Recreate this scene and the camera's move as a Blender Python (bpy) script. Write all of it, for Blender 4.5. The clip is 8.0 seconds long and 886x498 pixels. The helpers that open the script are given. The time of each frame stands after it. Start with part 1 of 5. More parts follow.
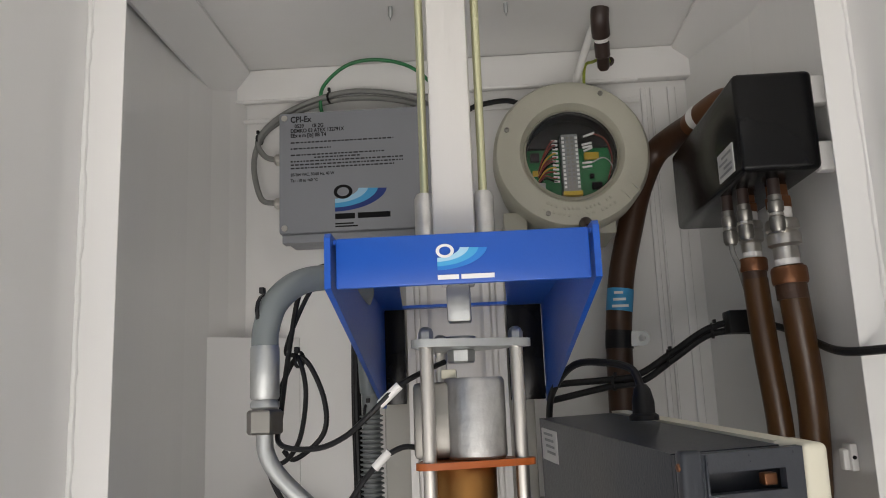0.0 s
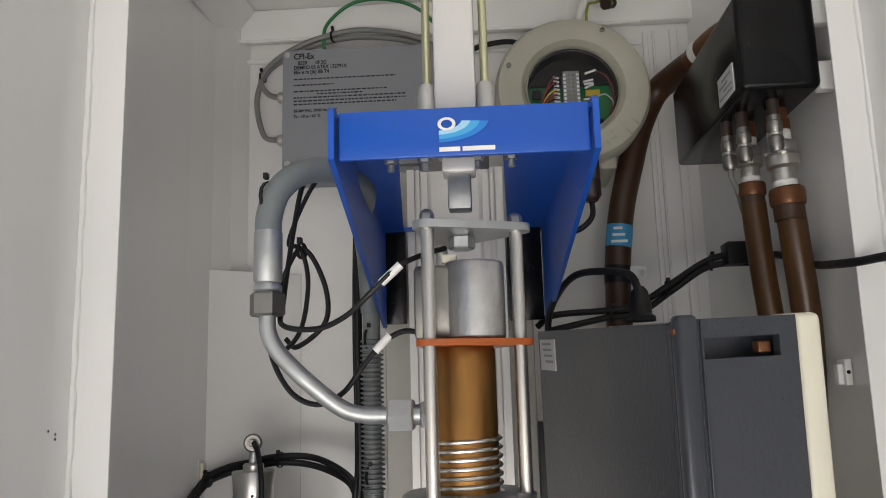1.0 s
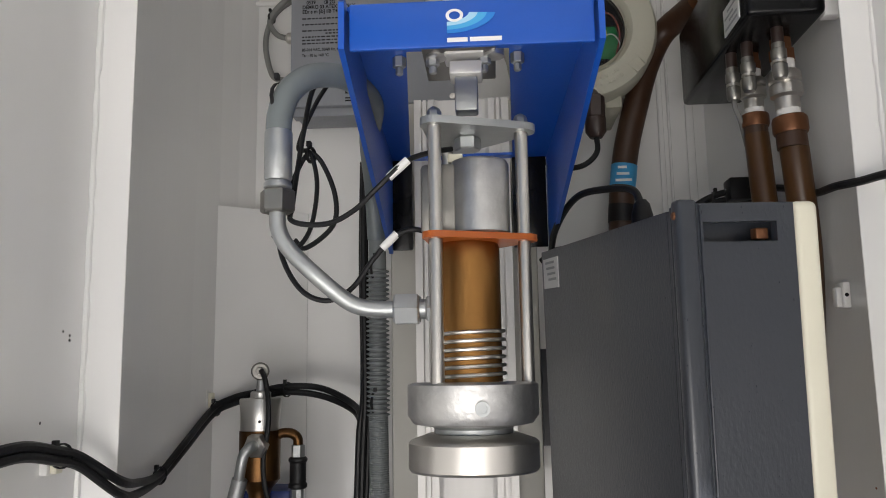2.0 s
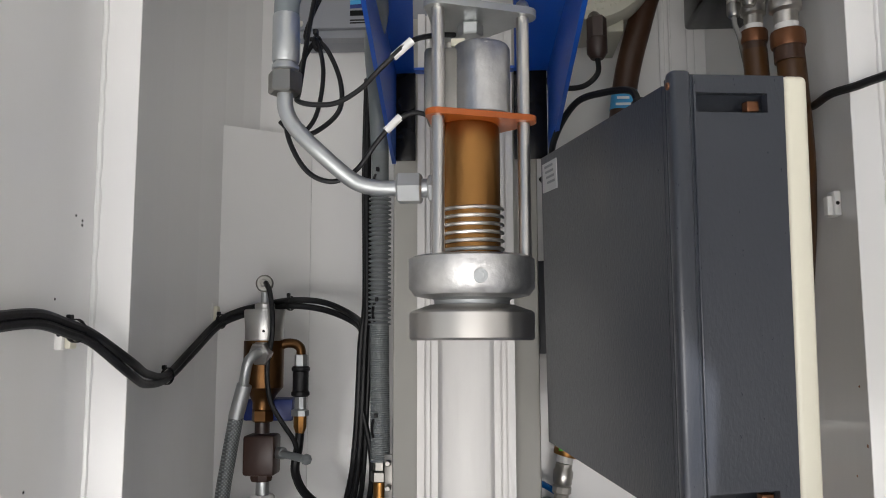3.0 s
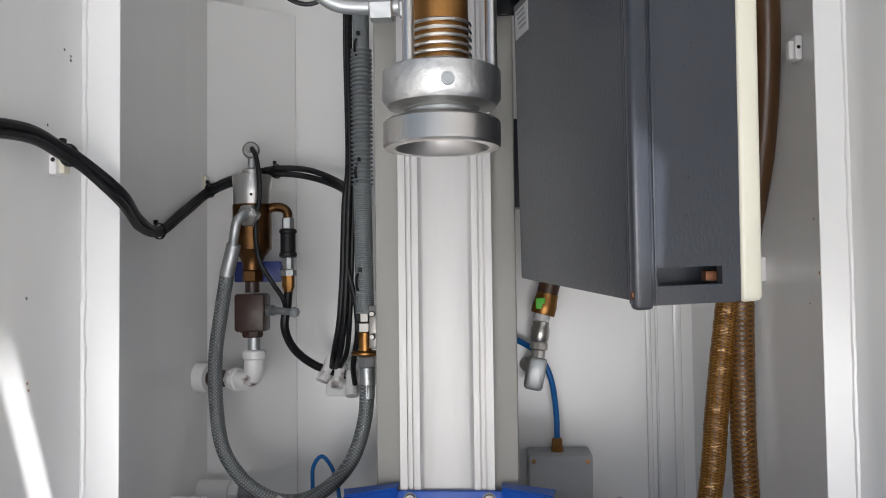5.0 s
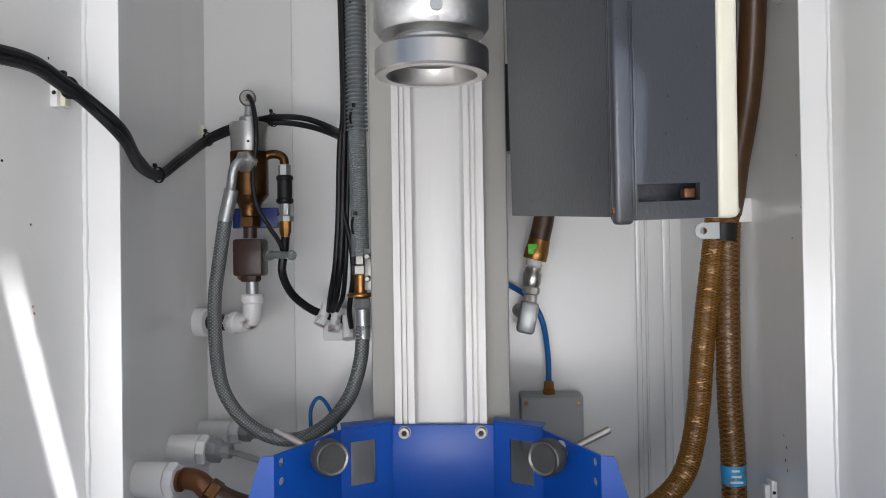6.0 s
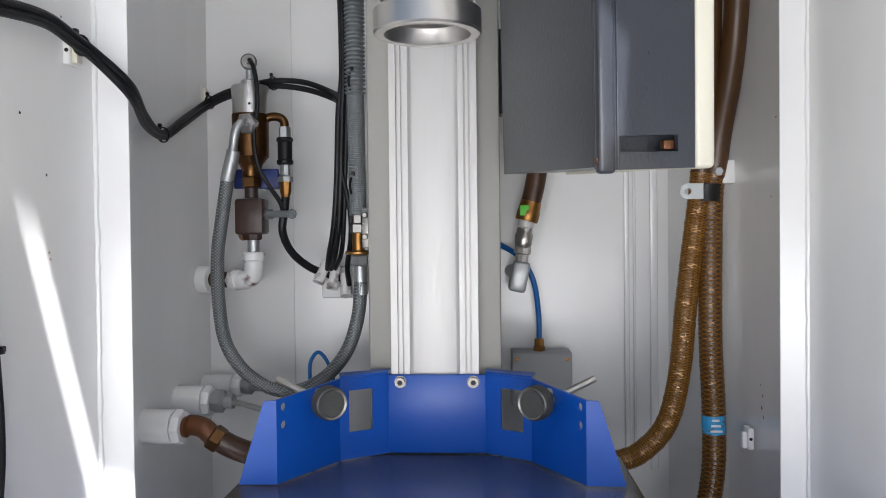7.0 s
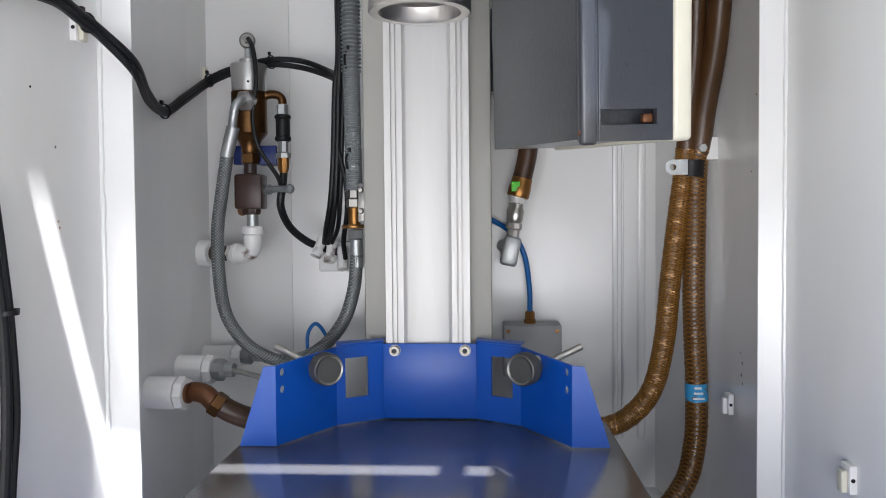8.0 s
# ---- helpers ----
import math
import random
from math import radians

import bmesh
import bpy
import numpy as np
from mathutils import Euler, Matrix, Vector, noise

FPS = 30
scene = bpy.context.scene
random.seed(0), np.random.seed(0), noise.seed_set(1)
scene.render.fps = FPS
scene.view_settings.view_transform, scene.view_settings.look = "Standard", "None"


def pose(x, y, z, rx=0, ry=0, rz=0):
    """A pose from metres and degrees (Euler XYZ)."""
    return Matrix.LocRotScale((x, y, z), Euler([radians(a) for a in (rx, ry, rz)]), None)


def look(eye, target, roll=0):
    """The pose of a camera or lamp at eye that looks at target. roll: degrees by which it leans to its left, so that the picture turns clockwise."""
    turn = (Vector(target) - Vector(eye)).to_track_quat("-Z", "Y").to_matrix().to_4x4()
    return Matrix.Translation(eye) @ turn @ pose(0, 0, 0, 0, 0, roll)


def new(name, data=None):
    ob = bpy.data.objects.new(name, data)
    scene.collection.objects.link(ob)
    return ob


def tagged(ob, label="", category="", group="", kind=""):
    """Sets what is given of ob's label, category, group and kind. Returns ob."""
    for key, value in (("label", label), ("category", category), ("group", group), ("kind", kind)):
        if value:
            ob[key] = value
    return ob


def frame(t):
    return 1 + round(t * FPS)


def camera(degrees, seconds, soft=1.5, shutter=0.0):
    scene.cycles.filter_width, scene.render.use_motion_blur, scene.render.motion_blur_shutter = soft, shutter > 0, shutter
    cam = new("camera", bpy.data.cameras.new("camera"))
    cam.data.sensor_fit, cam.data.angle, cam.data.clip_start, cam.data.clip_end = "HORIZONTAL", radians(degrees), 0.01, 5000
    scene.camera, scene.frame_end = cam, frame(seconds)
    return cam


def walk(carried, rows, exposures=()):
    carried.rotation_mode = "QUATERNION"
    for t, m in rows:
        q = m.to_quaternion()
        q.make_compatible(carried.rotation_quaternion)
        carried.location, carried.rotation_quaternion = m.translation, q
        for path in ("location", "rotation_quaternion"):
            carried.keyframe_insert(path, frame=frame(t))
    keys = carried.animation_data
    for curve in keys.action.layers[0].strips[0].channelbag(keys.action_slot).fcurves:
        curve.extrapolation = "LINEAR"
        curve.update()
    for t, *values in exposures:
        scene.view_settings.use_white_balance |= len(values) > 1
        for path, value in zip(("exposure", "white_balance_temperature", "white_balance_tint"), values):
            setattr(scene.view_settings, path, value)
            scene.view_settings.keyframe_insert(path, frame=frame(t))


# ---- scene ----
cam = camera(57.6, 8.0, soft=1.0)
PATH = [
    (0, (0.093, 0.097, 0.774), (-0.014, 2.059, 1.144), -2.2),
    (0.5, (0.091, 0.1, 0.735), (-0.015, 2.064, 1.1), -2.0),
    (1, (0.09, 0.102, 0.698), (-0.02, 2.069, 1.044), -1.6),
    (1.5, (0.089, 0.102, 0.662), (-0.028, 2.072, 0.985), -1.3),
    (1.7, (0.088, 0.101, 0.652), (-0.032, 2.072, 0.969), -1.2),
    (3, (0.088, 0.086, 0.565), (-0.039, 2.069, 0.792), -0.1),
    (3.5, (0.093, 0.078, 0.537), (-0.036, 2.065, 0.726), -0.2),
    (4, (0.097, 0.073, 0.51), (-0.023, 2.064, 0.661), -0.2),
    (4.5, (0.102, 0.066, 0.485), (-0.014, 2.059, 0.598), -0.4),
    (5, (0.107, 0.055, 0.46), (-0.007, 2.05, 0.54), -0.7),
    (5.2, (0.108, 0.052, 0.452), (-0.006, 2.048, 0.519), -0.9),
    (6.3, (0.117, 0.022, 0.406), (0.005, 2.019, 0.41), -0.8),
    (6.5, (0.116, 0.013, 0.402), (0.009, 2.01, 0.391), -0.8),
    (7, (0.119, -0.007, 0.392), (0.015, 1.99, 0.358), -0.6),
    (7.5, (0.123, -0.027, 0.384), (0.023, 1.97, 0.329), -0.7),
    (8, (0.126, -0.043, 0.379), (0.029, 1.953, 0.305), -0.5),
]
walk(cam, [(t, look(eye, target, roll)) for t, eye, target, roll in PATH],
     exposures=[(0, 1.62, 6300, 12), (4, 1.82, 6000, 12), (8, 2.17, 5800, 12)])


# ---- world, sun, exposure ----
world = bpy.data.worlds.new("sky")
scene.world = world
world.use_nodes = True
wn = world.node_tree
sky = wn.nodes.new("ShaderNodeTexSky")
sky.sky_type = "NISHITA"
sky.sun_disc = False
SUN_DIR = Vector((-0.15, 0.42, -1.0)).normalized()
sky.sun_elevation = math.asin(-SUN_DIR.z)
sky.sun_rotation = math.atan2(-SUN_DIR.x, -SUN_DIR.y)
wn.nodes["Background"].inputs[1].default_value = 0.015
wn.links.new(sky.outputs[0], wn.nodes["Background"].inputs[0])
sun = new("sun", bpy.data.lights.new("sun", "SUN"))
sun.data.energy, sun.data.angle, sun.data.color = 5.0, radians(0.5), (1.0, 0.95, 0.88)
sun.rotation_euler = SUN_DIR.to_track_quat("-Z", "Y").to_euler()
# added area lamp, low in the open front, filling in light of unknown source
front_fill = new("front_fill", bpy.data.lights.new("front_fill", "AREA"))
front_fill.data.shape, front_fill.data.size, front_fill.data.size_y = "RECTANGLE", 1.0, 0.38
front_fill.data.energy, front_fill.data.color = 2.8, (1.0, 0.94, 0.85)
front_fill.location = (-0.02, -0.86, 0.15)
front_fill.rotation_euler = (Vector((0.24, 1.27, 0.30)) - front_fill.location).to_track_quat("-Z", "Y").to_euler()


# ---- materials ----
def material(name, color, rough=0.5, metal=0.0, vary=0.08, scale=12.0, bump=0.0, bump_scale=60.0, dirt=None, dirt_amount=0.0,
             dirt_scale=5.0, coat=0.0, stretch=(1, 1, 1)):
    """Principled surface with two scales of variation: broad tone, fine grain, and optional dirt patches."""
    m = bpy.data.materials.new(name)
    m.use_nodes = True
    n, l = m.node_tree.nodes, m.node_tree.links
    p = n["Principled BSDF"]
    tc = n.new("ShaderNodeTexCoord")
    mp = n.new("ShaderNodeMapping")
    mp.inputs["Scale"].default_value = stretch
    l.new(tc.outputs["Object"], mp.inputs[0])

    def tex(s, detail):
        t = n.new("ShaderNodeTexNoise")
        t.inputs["Scale"].default_value, t.inputs["Detail"].default_value = s, detail
        l.new(mp.outputs[0], t.inputs["Vector"])
        return t
    broad, fine = tex(scale, 4), tex(bump_scale, 6)
    hi = tuple(min(1.0, c * (1 + vary)) for c in color)
    lo = tuple(c * (1 - vary) for c in color)
    mix = n.new("ShaderNodeMix")
    mix.data_type = "RGBA"
    mix.inputs["A"].default_value, mix.inputs["B"].default_value = (*lo, 1), (*hi, 1)
    l.new(broad.outputs["Fac"], mix.inputs["Factor"])
    col = mix.outputs["Result"]
    if dirt:
        d = tex(dirt_scale, 8)
        ramp = n.new("ShaderNodeValToRGB")
        ramp.color_ramp.elements[0].position, ramp.color_ramp.elements[1].position = 0.56, 0.72
        l.new(d.outputs["Fac"], ramp.inputs[0])
        k = n.new("ShaderNodeMath")
        k.operation = "MULTIPLY"
        k.inputs[1].default_value = dirt_amount
        l.new(ramp.outputs[0], k.inputs[0])
        mix2 = n.new("ShaderNodeMix")
        mix2.data_type = "RGBA"
        l.new(k.outputs[0], mix2.inputs["Factor"])
        l.new(col, mix2.inputs["A"])
        mix2.inputs["B"].default_value = (*dirt, 1)
        col = mix2.outputs["Result"]
    l.new(col, p.inputs["Base Color"])
    rr = n.new("ShaderNodeMapRange")
    rr.inputs["To Min"].default_value, rr.inputs["To Max"].default_value = rough * 0.8, min(1, rough * 1.2)
    l.new(fine.outputs["Fac"], rr.inputs["Value"])
    l.new(rr.outputs[0], p.inputs["Roughness"])
    p.inputs["Metallic"].default_value = metal
    p.inputs["Coat Weight"].default_value = coat
    if bump:
        b = n.new("ShaderNodeBump")
        b.inputs["Strength"].default_value, b.inputs["Distance"].default_value = bump, 0.002
        l.new(fine.outputs["Fac"], b.inputs["Height"])
        l.new(b.outputs[0], p.inputs["Normal"])
    return m


WHITE = material("white_enamel", (0.85, 0.845, 0.83), 0.2, vary=0.03, scale=5, bump=0.16, bump_scale=32, dirt=(0.73, 0.70, 0.63), dirt_amount=0.3, dirt_scale=4, stretch=(1, 1, 0.3))
CREAM = material("cream_plastic", (0.72, 0.69, 0.56), 0.4, vary=0.04, bump=0.08, bump_scale=300)
BEIGE = material("beige_cast", (0.46, 0.45, 0.37), 0.42, vary=0.06, bump=0.15, bump_scale=180)
GREYBOX = material("grey_polyester", (0.265, 0.275, 0.30), 0.5, vary=0.05, bump=0.12, bump_scale=250)
BLUE = material("blue_powder_coat", (0.008, 0.085, 0.46), 0.36, vary=0.1, scale=9, bump=0.04, bump_scale=420, dirt=(0.02, 0.07, 0.36), dirt_amount=0.3)
ALU = material("brushed_aluminium", (0.60, 0.59, 0.57), 0.36, 1.0, vary=0.05, bump=0.06, bump_scale=120, stretch=(6, 6, 0.35))
ANOD = material("anodised_aluminium", (0.66, 0.645, 0.62), 0.45, 0.25, vary=0.04, bump=0.05, bump_scale=90, stretch=(6, 6, 0.4), dirt=(0.5, 0.46, 0.4), dirt_amount=0.25, dirt_scale=8)
COLUMN = material("grey_beige_column_paint", (0.40, 0.39, 0.35), 0.45, vary=0.05, bump=0.08, bump_scale=150)
STEEL = material("stainless_steel", (0.60, 0.575, 0.54), 0.33, 1.0, vary=0.03, bump_scale=5)
CAST = material("cast_aluminium", (0.56, 0.555, 0.545), 0.42, 1.0, vary=0.3, scale=70, bump=0.45, bump_scale=90)
ZINC = material("zinc_plated", (0.46, 0.475, 0.475), 0.46, 0.9, vary=0.12, scale=30, bump=0.12, bump_scale=140)
PASSIV = material("yellow_zinc_rod", (0.62, 0.62, 0.40), 0.3, 1.0, vary=0.1, stretch=(1, 1, 0.3))
BRASS = material("dull_brass", (0.36, 0.18, 0.055), 0.4, 1.0, vary=0.15, scale=25, bump=0.1, bump_scale=130, dirt=(0.16, 0.08, 0.03), dirt_amount=0.5, dirt_scale=14)
COPPER = material("copper_brown_fitting", (0.17, 0.07, 0.03), 0.42, 0.6, vary=0.2, scale=30, bump=0.15, dirt=(0.09, 0.045, 0.025), dirt_amount=0.6, dirt_scale=20)
BROWNPL = material("brown_black_plastic", (0.035, 0.02, 0.016), 0.4, vary=0.2, scale=40, bump=0.1)
BLACK = material("black_rubber", (0.011, 0.011, 0.012), 0.45, vary=0.15, bump=0.1, bump_scale=200)
BLACK.node_tree.nodes["Principled BSDF"].inputs["Specular IOR Level"].default_value = 0.28
BLACKBOX = material("black_gloss_polyester", (0.006, 0.006, 0.0065), 0.22, vary=0.2, bump=0.06, bump_scale=220)
BLACKBOX.node_tree.nodes["Principled BSDF"].inputs["Specular IOR Level"].default_value = 0.22
DARK = material("dark_grey_plastic", (0.030, 0.034, 0.043), 0.3, vary=0.2, scale=5, bump=0.12, bump_scale=500, dirt=(0.10, 0.092, 0.08), dirt_amount=0.55, dirt_scale=6, stretch=(1, 1, 0.45))
NICKEL = material("dull_nickel", (0.27, 0.26, 0.24), 0.4, 1.0, vary=0.15, scale=30)
HOSEGREY = material("pale_grey_hose", (0.155, 0.175, 0.18), 0.45, vary=0.1, scale=30, bump=0.25, bump_scale=40, stretch=(1, 1, 0.2))
GREYCOND = material("grey_conduit", (0.19, 0.205, 0.21), 0.42, vary=0.08, bump=0.05)
GREYCABLE = material("grey_cable", (0.20, 0.20, 0.19), 0.5, vary=0.08)
GREEN = material("green_wire", (0.01, 0.16, 0.045), 0.4)
YELGREEN = material("green_yellow_wire", (0.30, 0.36, 0.03), 0.4, vary=0.6, scale=70)
BLUEHOSE = material("blue_air_hose", (0.01, 0.13, 0.42), 0.3, vary=0.08)
ORANGE = material("orange_plastic", (0.37, 0.085, 0.010), 0.4, vary=0.1, bump=0.1)
WHITEPL = material("white_plastic", (0.80, 0.79, 0.77), 0.4, vary=0.03)
WHITEPIPE = material("white_painted_pipe", (0.78, 0.77, 0.75), 0.3, vary=0.03, bump=0.2, bump_scale=80, dirt=(0.10, 0.03, 0.018), dirt_amount=0.95, dirt_scale=55)
PLATFORM = material("worn_steel_plate", (0.33, 0.325, 0.32), 0.2, 0.75, vary=0.12, scale=5, bump=0.05, bump_scale=14, stretch=(1, 2.5, 1))
PCB = material("green_circuit_board", (0.008, 0.18, 0.05), 0.4, vary=0.3, scale=60)
INK = material("black_print", (0.012, 0.012, 0.013), 0.8)
INK.node_tree.nodes["Principled BSDF"].inputs["Specular IOR Level"].default_value = 0.15
PRINTW = material("white_print", (0.8, 0.8, 0.8), 0.5)
PALEBLUE = material("pale_blue_print", (0.36, 0.62, 0.80), 0.45)
SKYBLUE = material("light_blue_print", (0.06, 0.36, 0.68), 0.45)
MIDBLUE = material("mid_blue_print", (0.02, 0.20, 0.62), 0.45)
NAVY = material("navy_print", (0.01, 0.035, 0.22), 0.45)
LABEL = material("silver_label", (0.55, 0.55, 0.54), 0.4, vary=0.05)
LIME = material("green_tag", (0.13, 0.62, 0.04), 0.5)
YELLOW = material("yellow_terminal", (0.6, 0.42, 0.03), 0.45)
GREYTERM = material("grey_terminal", (0.26, 0.27, 0.27), 0.5)
REDWIRE = material("red_brown_wire", (0.22, 0.03, 0.02), 0.45)
RUST = material("rust_stain", (0.24, 0.11, 0.05), 0.8, vary=0.3, scale=50)
KNOB = material("grey_knob_plastic", (0.06, 0.06, 0.056), 0.45, vary=0.1, bump=0.2, bump_scale=250)
CONCRETE = material("grey_concrete", (0.24, 0.235, 0.222), 0.9, vary=0.12, scale=2, bump=0.2, bump_scale=30)
BRONZE = material("tarnished_bronze", (0.13, 0.066, 0.026), 0.38, 1.0, vary=0.3, scale=22, bump=0.12, bump_scale=120, dirt=(0.07, 0.035, 0.018), dirt_amount=0.7, dirt_scale=18)
# darker copy of the blue, with the shade behind the valve in its colour
SHADEDBLUE = material("shaded_blue_paint", (0.008, 0.025, 0.17), 0.4, vary=0.15, scale=30)
PRINTGREY = material("faded_grey_print", (0.03, 0.03, 0.033), 0.8)
PALEBOX = material("pale_grey_polyester", (0.46, 0.465, 0.47), 0.5, vary=0.05, bump=0.12, bump_scale=250)
VALVE = material("brown_valve_body", (0.042, 0.019, 0.013), 0.42, vary=0.2, scale=40, bump=0.1)


def braid(name, a, b, rough, metal, scale):
    """A crossed braid: two fine wave patterns across each other, as colour and relief."""
    m = bpy.data.materials.new(name)
    m.use_nodes = True
    n, l = m.node_tree.nodes, m.node_tree.links
    p = n["Principled BSDF"]
    tc = n.new("ShaderNodeTexCoord")
    waves = []
    for direction in ((1, 1, 1.3), (-1, -1, 1.3)):
        mp = n.new("ShaderNodeMapping")
        mp.inputs["Scale"].default_value = direction
        l.new(tc.outputs["Object"], mp.inputs[0])
        w = n.new("ShaderNodeTexWave")
        w.wave_type, w.bands_direction = "BANDS", "DIAGONAL"
        w.inputs["Scale"].default_value, w.inputs["Distortion"].default_value = scale, 0.6
        l.new(mp.outputs[0], w.inputs["Vector"])
        waves.append(w)
    mul = n.new("ShaderNodeMath")
    mul.operation = "MULTIPLY"
    l.new(waves[0].outputs["Fac"], mul.inputs[0])
    l.new(waves[1].outputs["Fac"], mul.inputs[1])
    mix = n.new("ShaderNodeMix")
    mix.data_type = "RGBA"
    mix.inputs["A"].default_value, mix.inputs["B"].default_value = (*a, 1), (*b, 1)
    l.new(mul.outputs[0], mix.inputs["Factor"])
    l.new(mix.outputs["Result"], p.inputs["Base Color"])
    p.inputs["Roughness"].default_value, p.inputs["Metallic"].default_value = rough, metal
    bp = n.new("ShaderNodeBump")
    bp.inputs["Strength"].default_value, bp.inputs["Distance"].default_value = 0.6, 0.001
    l.new(mul.outputs[0], bp.inputs["Height"])
    l.new(bp.outputs[0], p.inputs["Normal"])
    return m


GREYBRAID = braid("grey_steel_braid", (0.13, 0.14, 0.14), (0.34, 0.36, 0.36), 0.4, 0.4, 110)
GOLD = material("gold_brown_strand", (0.31, 0.145, 0.022), 0.34, 0.3, vary=0.25, scale=40)
BROWNSLEEVE = material("amber_brown_sleeve", (0.072, 0.031, 0.008), 0.36, vary=0.25, scale=30, bump=0.15, dirt=(0.07, 0.028, 0.01), dirt_amount=0.5, dirt_scale=18)
BROWNHOSE = material("brown_hose", (0.052, 0.023, 0.011), 0.42, vary=0.25, scale=35, bump=0.25, bump_scale=110, dirt=(0.13, 0.06, 0.025), dirt_amount=0.5, dirt_scale=18)

GLASS = bpy.data.materials.new("sight_glass")
GLASS.use_nodes = True
gn, gl_ = GLASS.node_tree.nodes, GLASS.node_tree.links
gn.remove(gn["Principled BSDF"])
g_mix, g_clear, g_gloss, g_fres = (gn.new("ShaderNode" + k) for k in ("MixShader", "BsdfTransparent", "BsdfGlossy", "Fresnel"))
g_gloss.inputs["Roughness"].default_value, g_fres.inputs["IOR"].default_value = 0.03, 1.22
gl_.new(g_fres.outputs[0], g_mix.inputs[0])
gl_.new(g_clear.outputs[0], g_mix.inputs[1])
gl_.new(g_gloss.outputs[0], g_mix.inputs[2])
gl_.new(g_mix.outputs[0], gn["Material Output"].inputs[0])


# ---- builders ----
BASE = {}


def thing(name, label, category, base=(0, 0, 0), group="", kind=""):
    ob = new(name)
    ob.location = base
    ob.empty_display_size = 0.02
    BASE[ob] = Matrix.Translation(base).inverted()
    return tagged(ob, label, category, group, kind)


def part(name, bm, mat, parent=None, label="", sharp=35):
    me = bpy.data.meshes.new(name)
    bmesh.ops.recalc_face_normals(bm, faces=bm.faces)
    for f in bm.faces:
        f.smooth = True
    bm.to_mesh(me)
    bm.free()
    me.set_sharp_from_angle(angle=radians(sharp))
    me.materials.append(mat)
    ob = new(name, me)
    if parent:
        ob.parent = parent
        ob.matrix_parent_inverse = BASE.get(parent, Matrix())
    return tagged(ob, label) if label else ob


def structure(name, bm, mat, label, category):
    return tagged(part(name, bm, mat), label, category, "", "structure")


def box(lo, hi, bevel=0.0, m=None, seg=2, bm=None):
    bm2 = bmesh.new()
    bmesh.ops.create_cube(bm2, size=1)
    for v in bm2.verts:
        v.co = Vector([(lo[i] + hi[i]) / 2 + v.co[i] * (hi[i] - lo[i]) for i in range(3)])
    if bevel:
        bmesh.ops.bevel(bm2, geom=bm2.edges[:], offset=bevel, segments=seg, profile=0.5, affect="EDGES")
    if m:
        bmesh.ops.transform(bm2, matrix=m, verts=bm2.verts)
    return join(bm, bm2)


def join(bm, bm2):
    if bm is None:
        return bm2
    me = bpy.data.meshes.new("tmp")
    bm2.to_mesh(me)
    bm2.free()
    bm.from_mesh(me)
    bpy.data.meshes.remove(me)
    return bm


def axis(a, b):
    """A pose whose z runs from a to b."""
    a, b = Vector(a), Vector(b)
    return Matrix.Translation(a) @ (b - a).to_track_quat("Z", "Y").to_matrix().to_4x4()


def lathe(profile, m=None, n=28, bm=None):
    """Spin (radius, height) pairs round z; end radii of 0 close it."""
    bm2 = bmesh.new()
    rings = []
    for r, h in profile:
        if r < 1e-6:
            rings.append([bm2.verts.new((0, 0, h))])
        else:
            rings.append([bm2.verts.new((r * math.cos(2 * math.pi * i / n), r * math.sin(2 * math.pi * i / n), h)) for i in range(n)])
    for a, b in zip(rings, rings[1:]):
        for i in range(n):
            j = (i + 1) % n
            if len(a) == 1 and len(b) > 1:
                bm2.faces.new((a[0], b[i], b[j]))
            elif len(b) == 1 and len(a) > 1:
                bm2.faces.new((a[i], b[0], a[j]))
            elif len(a) > 1:
                bm2.faces.new((a[i], b[i], b[j], a[j]))
    if m:
        bmesh.ops.transform(bm2, matrix=m, verts=bm2.verts)
    return join(bm, bm2)


def rod(a, b, r, n=20, chamfer=0.0, bm=None):
    h = (Vector(b) - Vector(a)).length
    c = chamfer
    prof = [(0, 0), (r - c, 0), (r, c), (r, h - c), (r - c, h), (0, h)] if c else [(0, 0), (r, 0), (r, h), (0, h)]
    return lathe(prof, axis(a, b), n, bm)


def hexnut(a, b, r, bm=None):
    h = (Vector(b) - Vector(a)).length
    c = min(0.12 * r, h * 0.2)
    return lathe([(0, 0), (r - c, 0), (r, c), (r, h - c), (r - c, h), (0, h)], axis(a, b), 6, bm)


def glide(pts, steps=10):
    """A Catmull-Rom line through the points."""
    p = [Vector(q) for q in pts]
    p = [p[0] * 2 - p[1]] + p + [p[-1] * 2 - p[-2]]
    out = []
    for i in range(1, len(p) - 2):
        for k in range(steps):
            t = k / steps
            a, b, c, d = p[i - 1:i + 3]
            out.append(0.5 * ((2 * b) + (c - a) * t + (2 * a - 5 * b + 4 * c - d) * t * t + (3 * b - a - 3 * c + d) * t ** 3))
    out.append(p[-2])
    return out


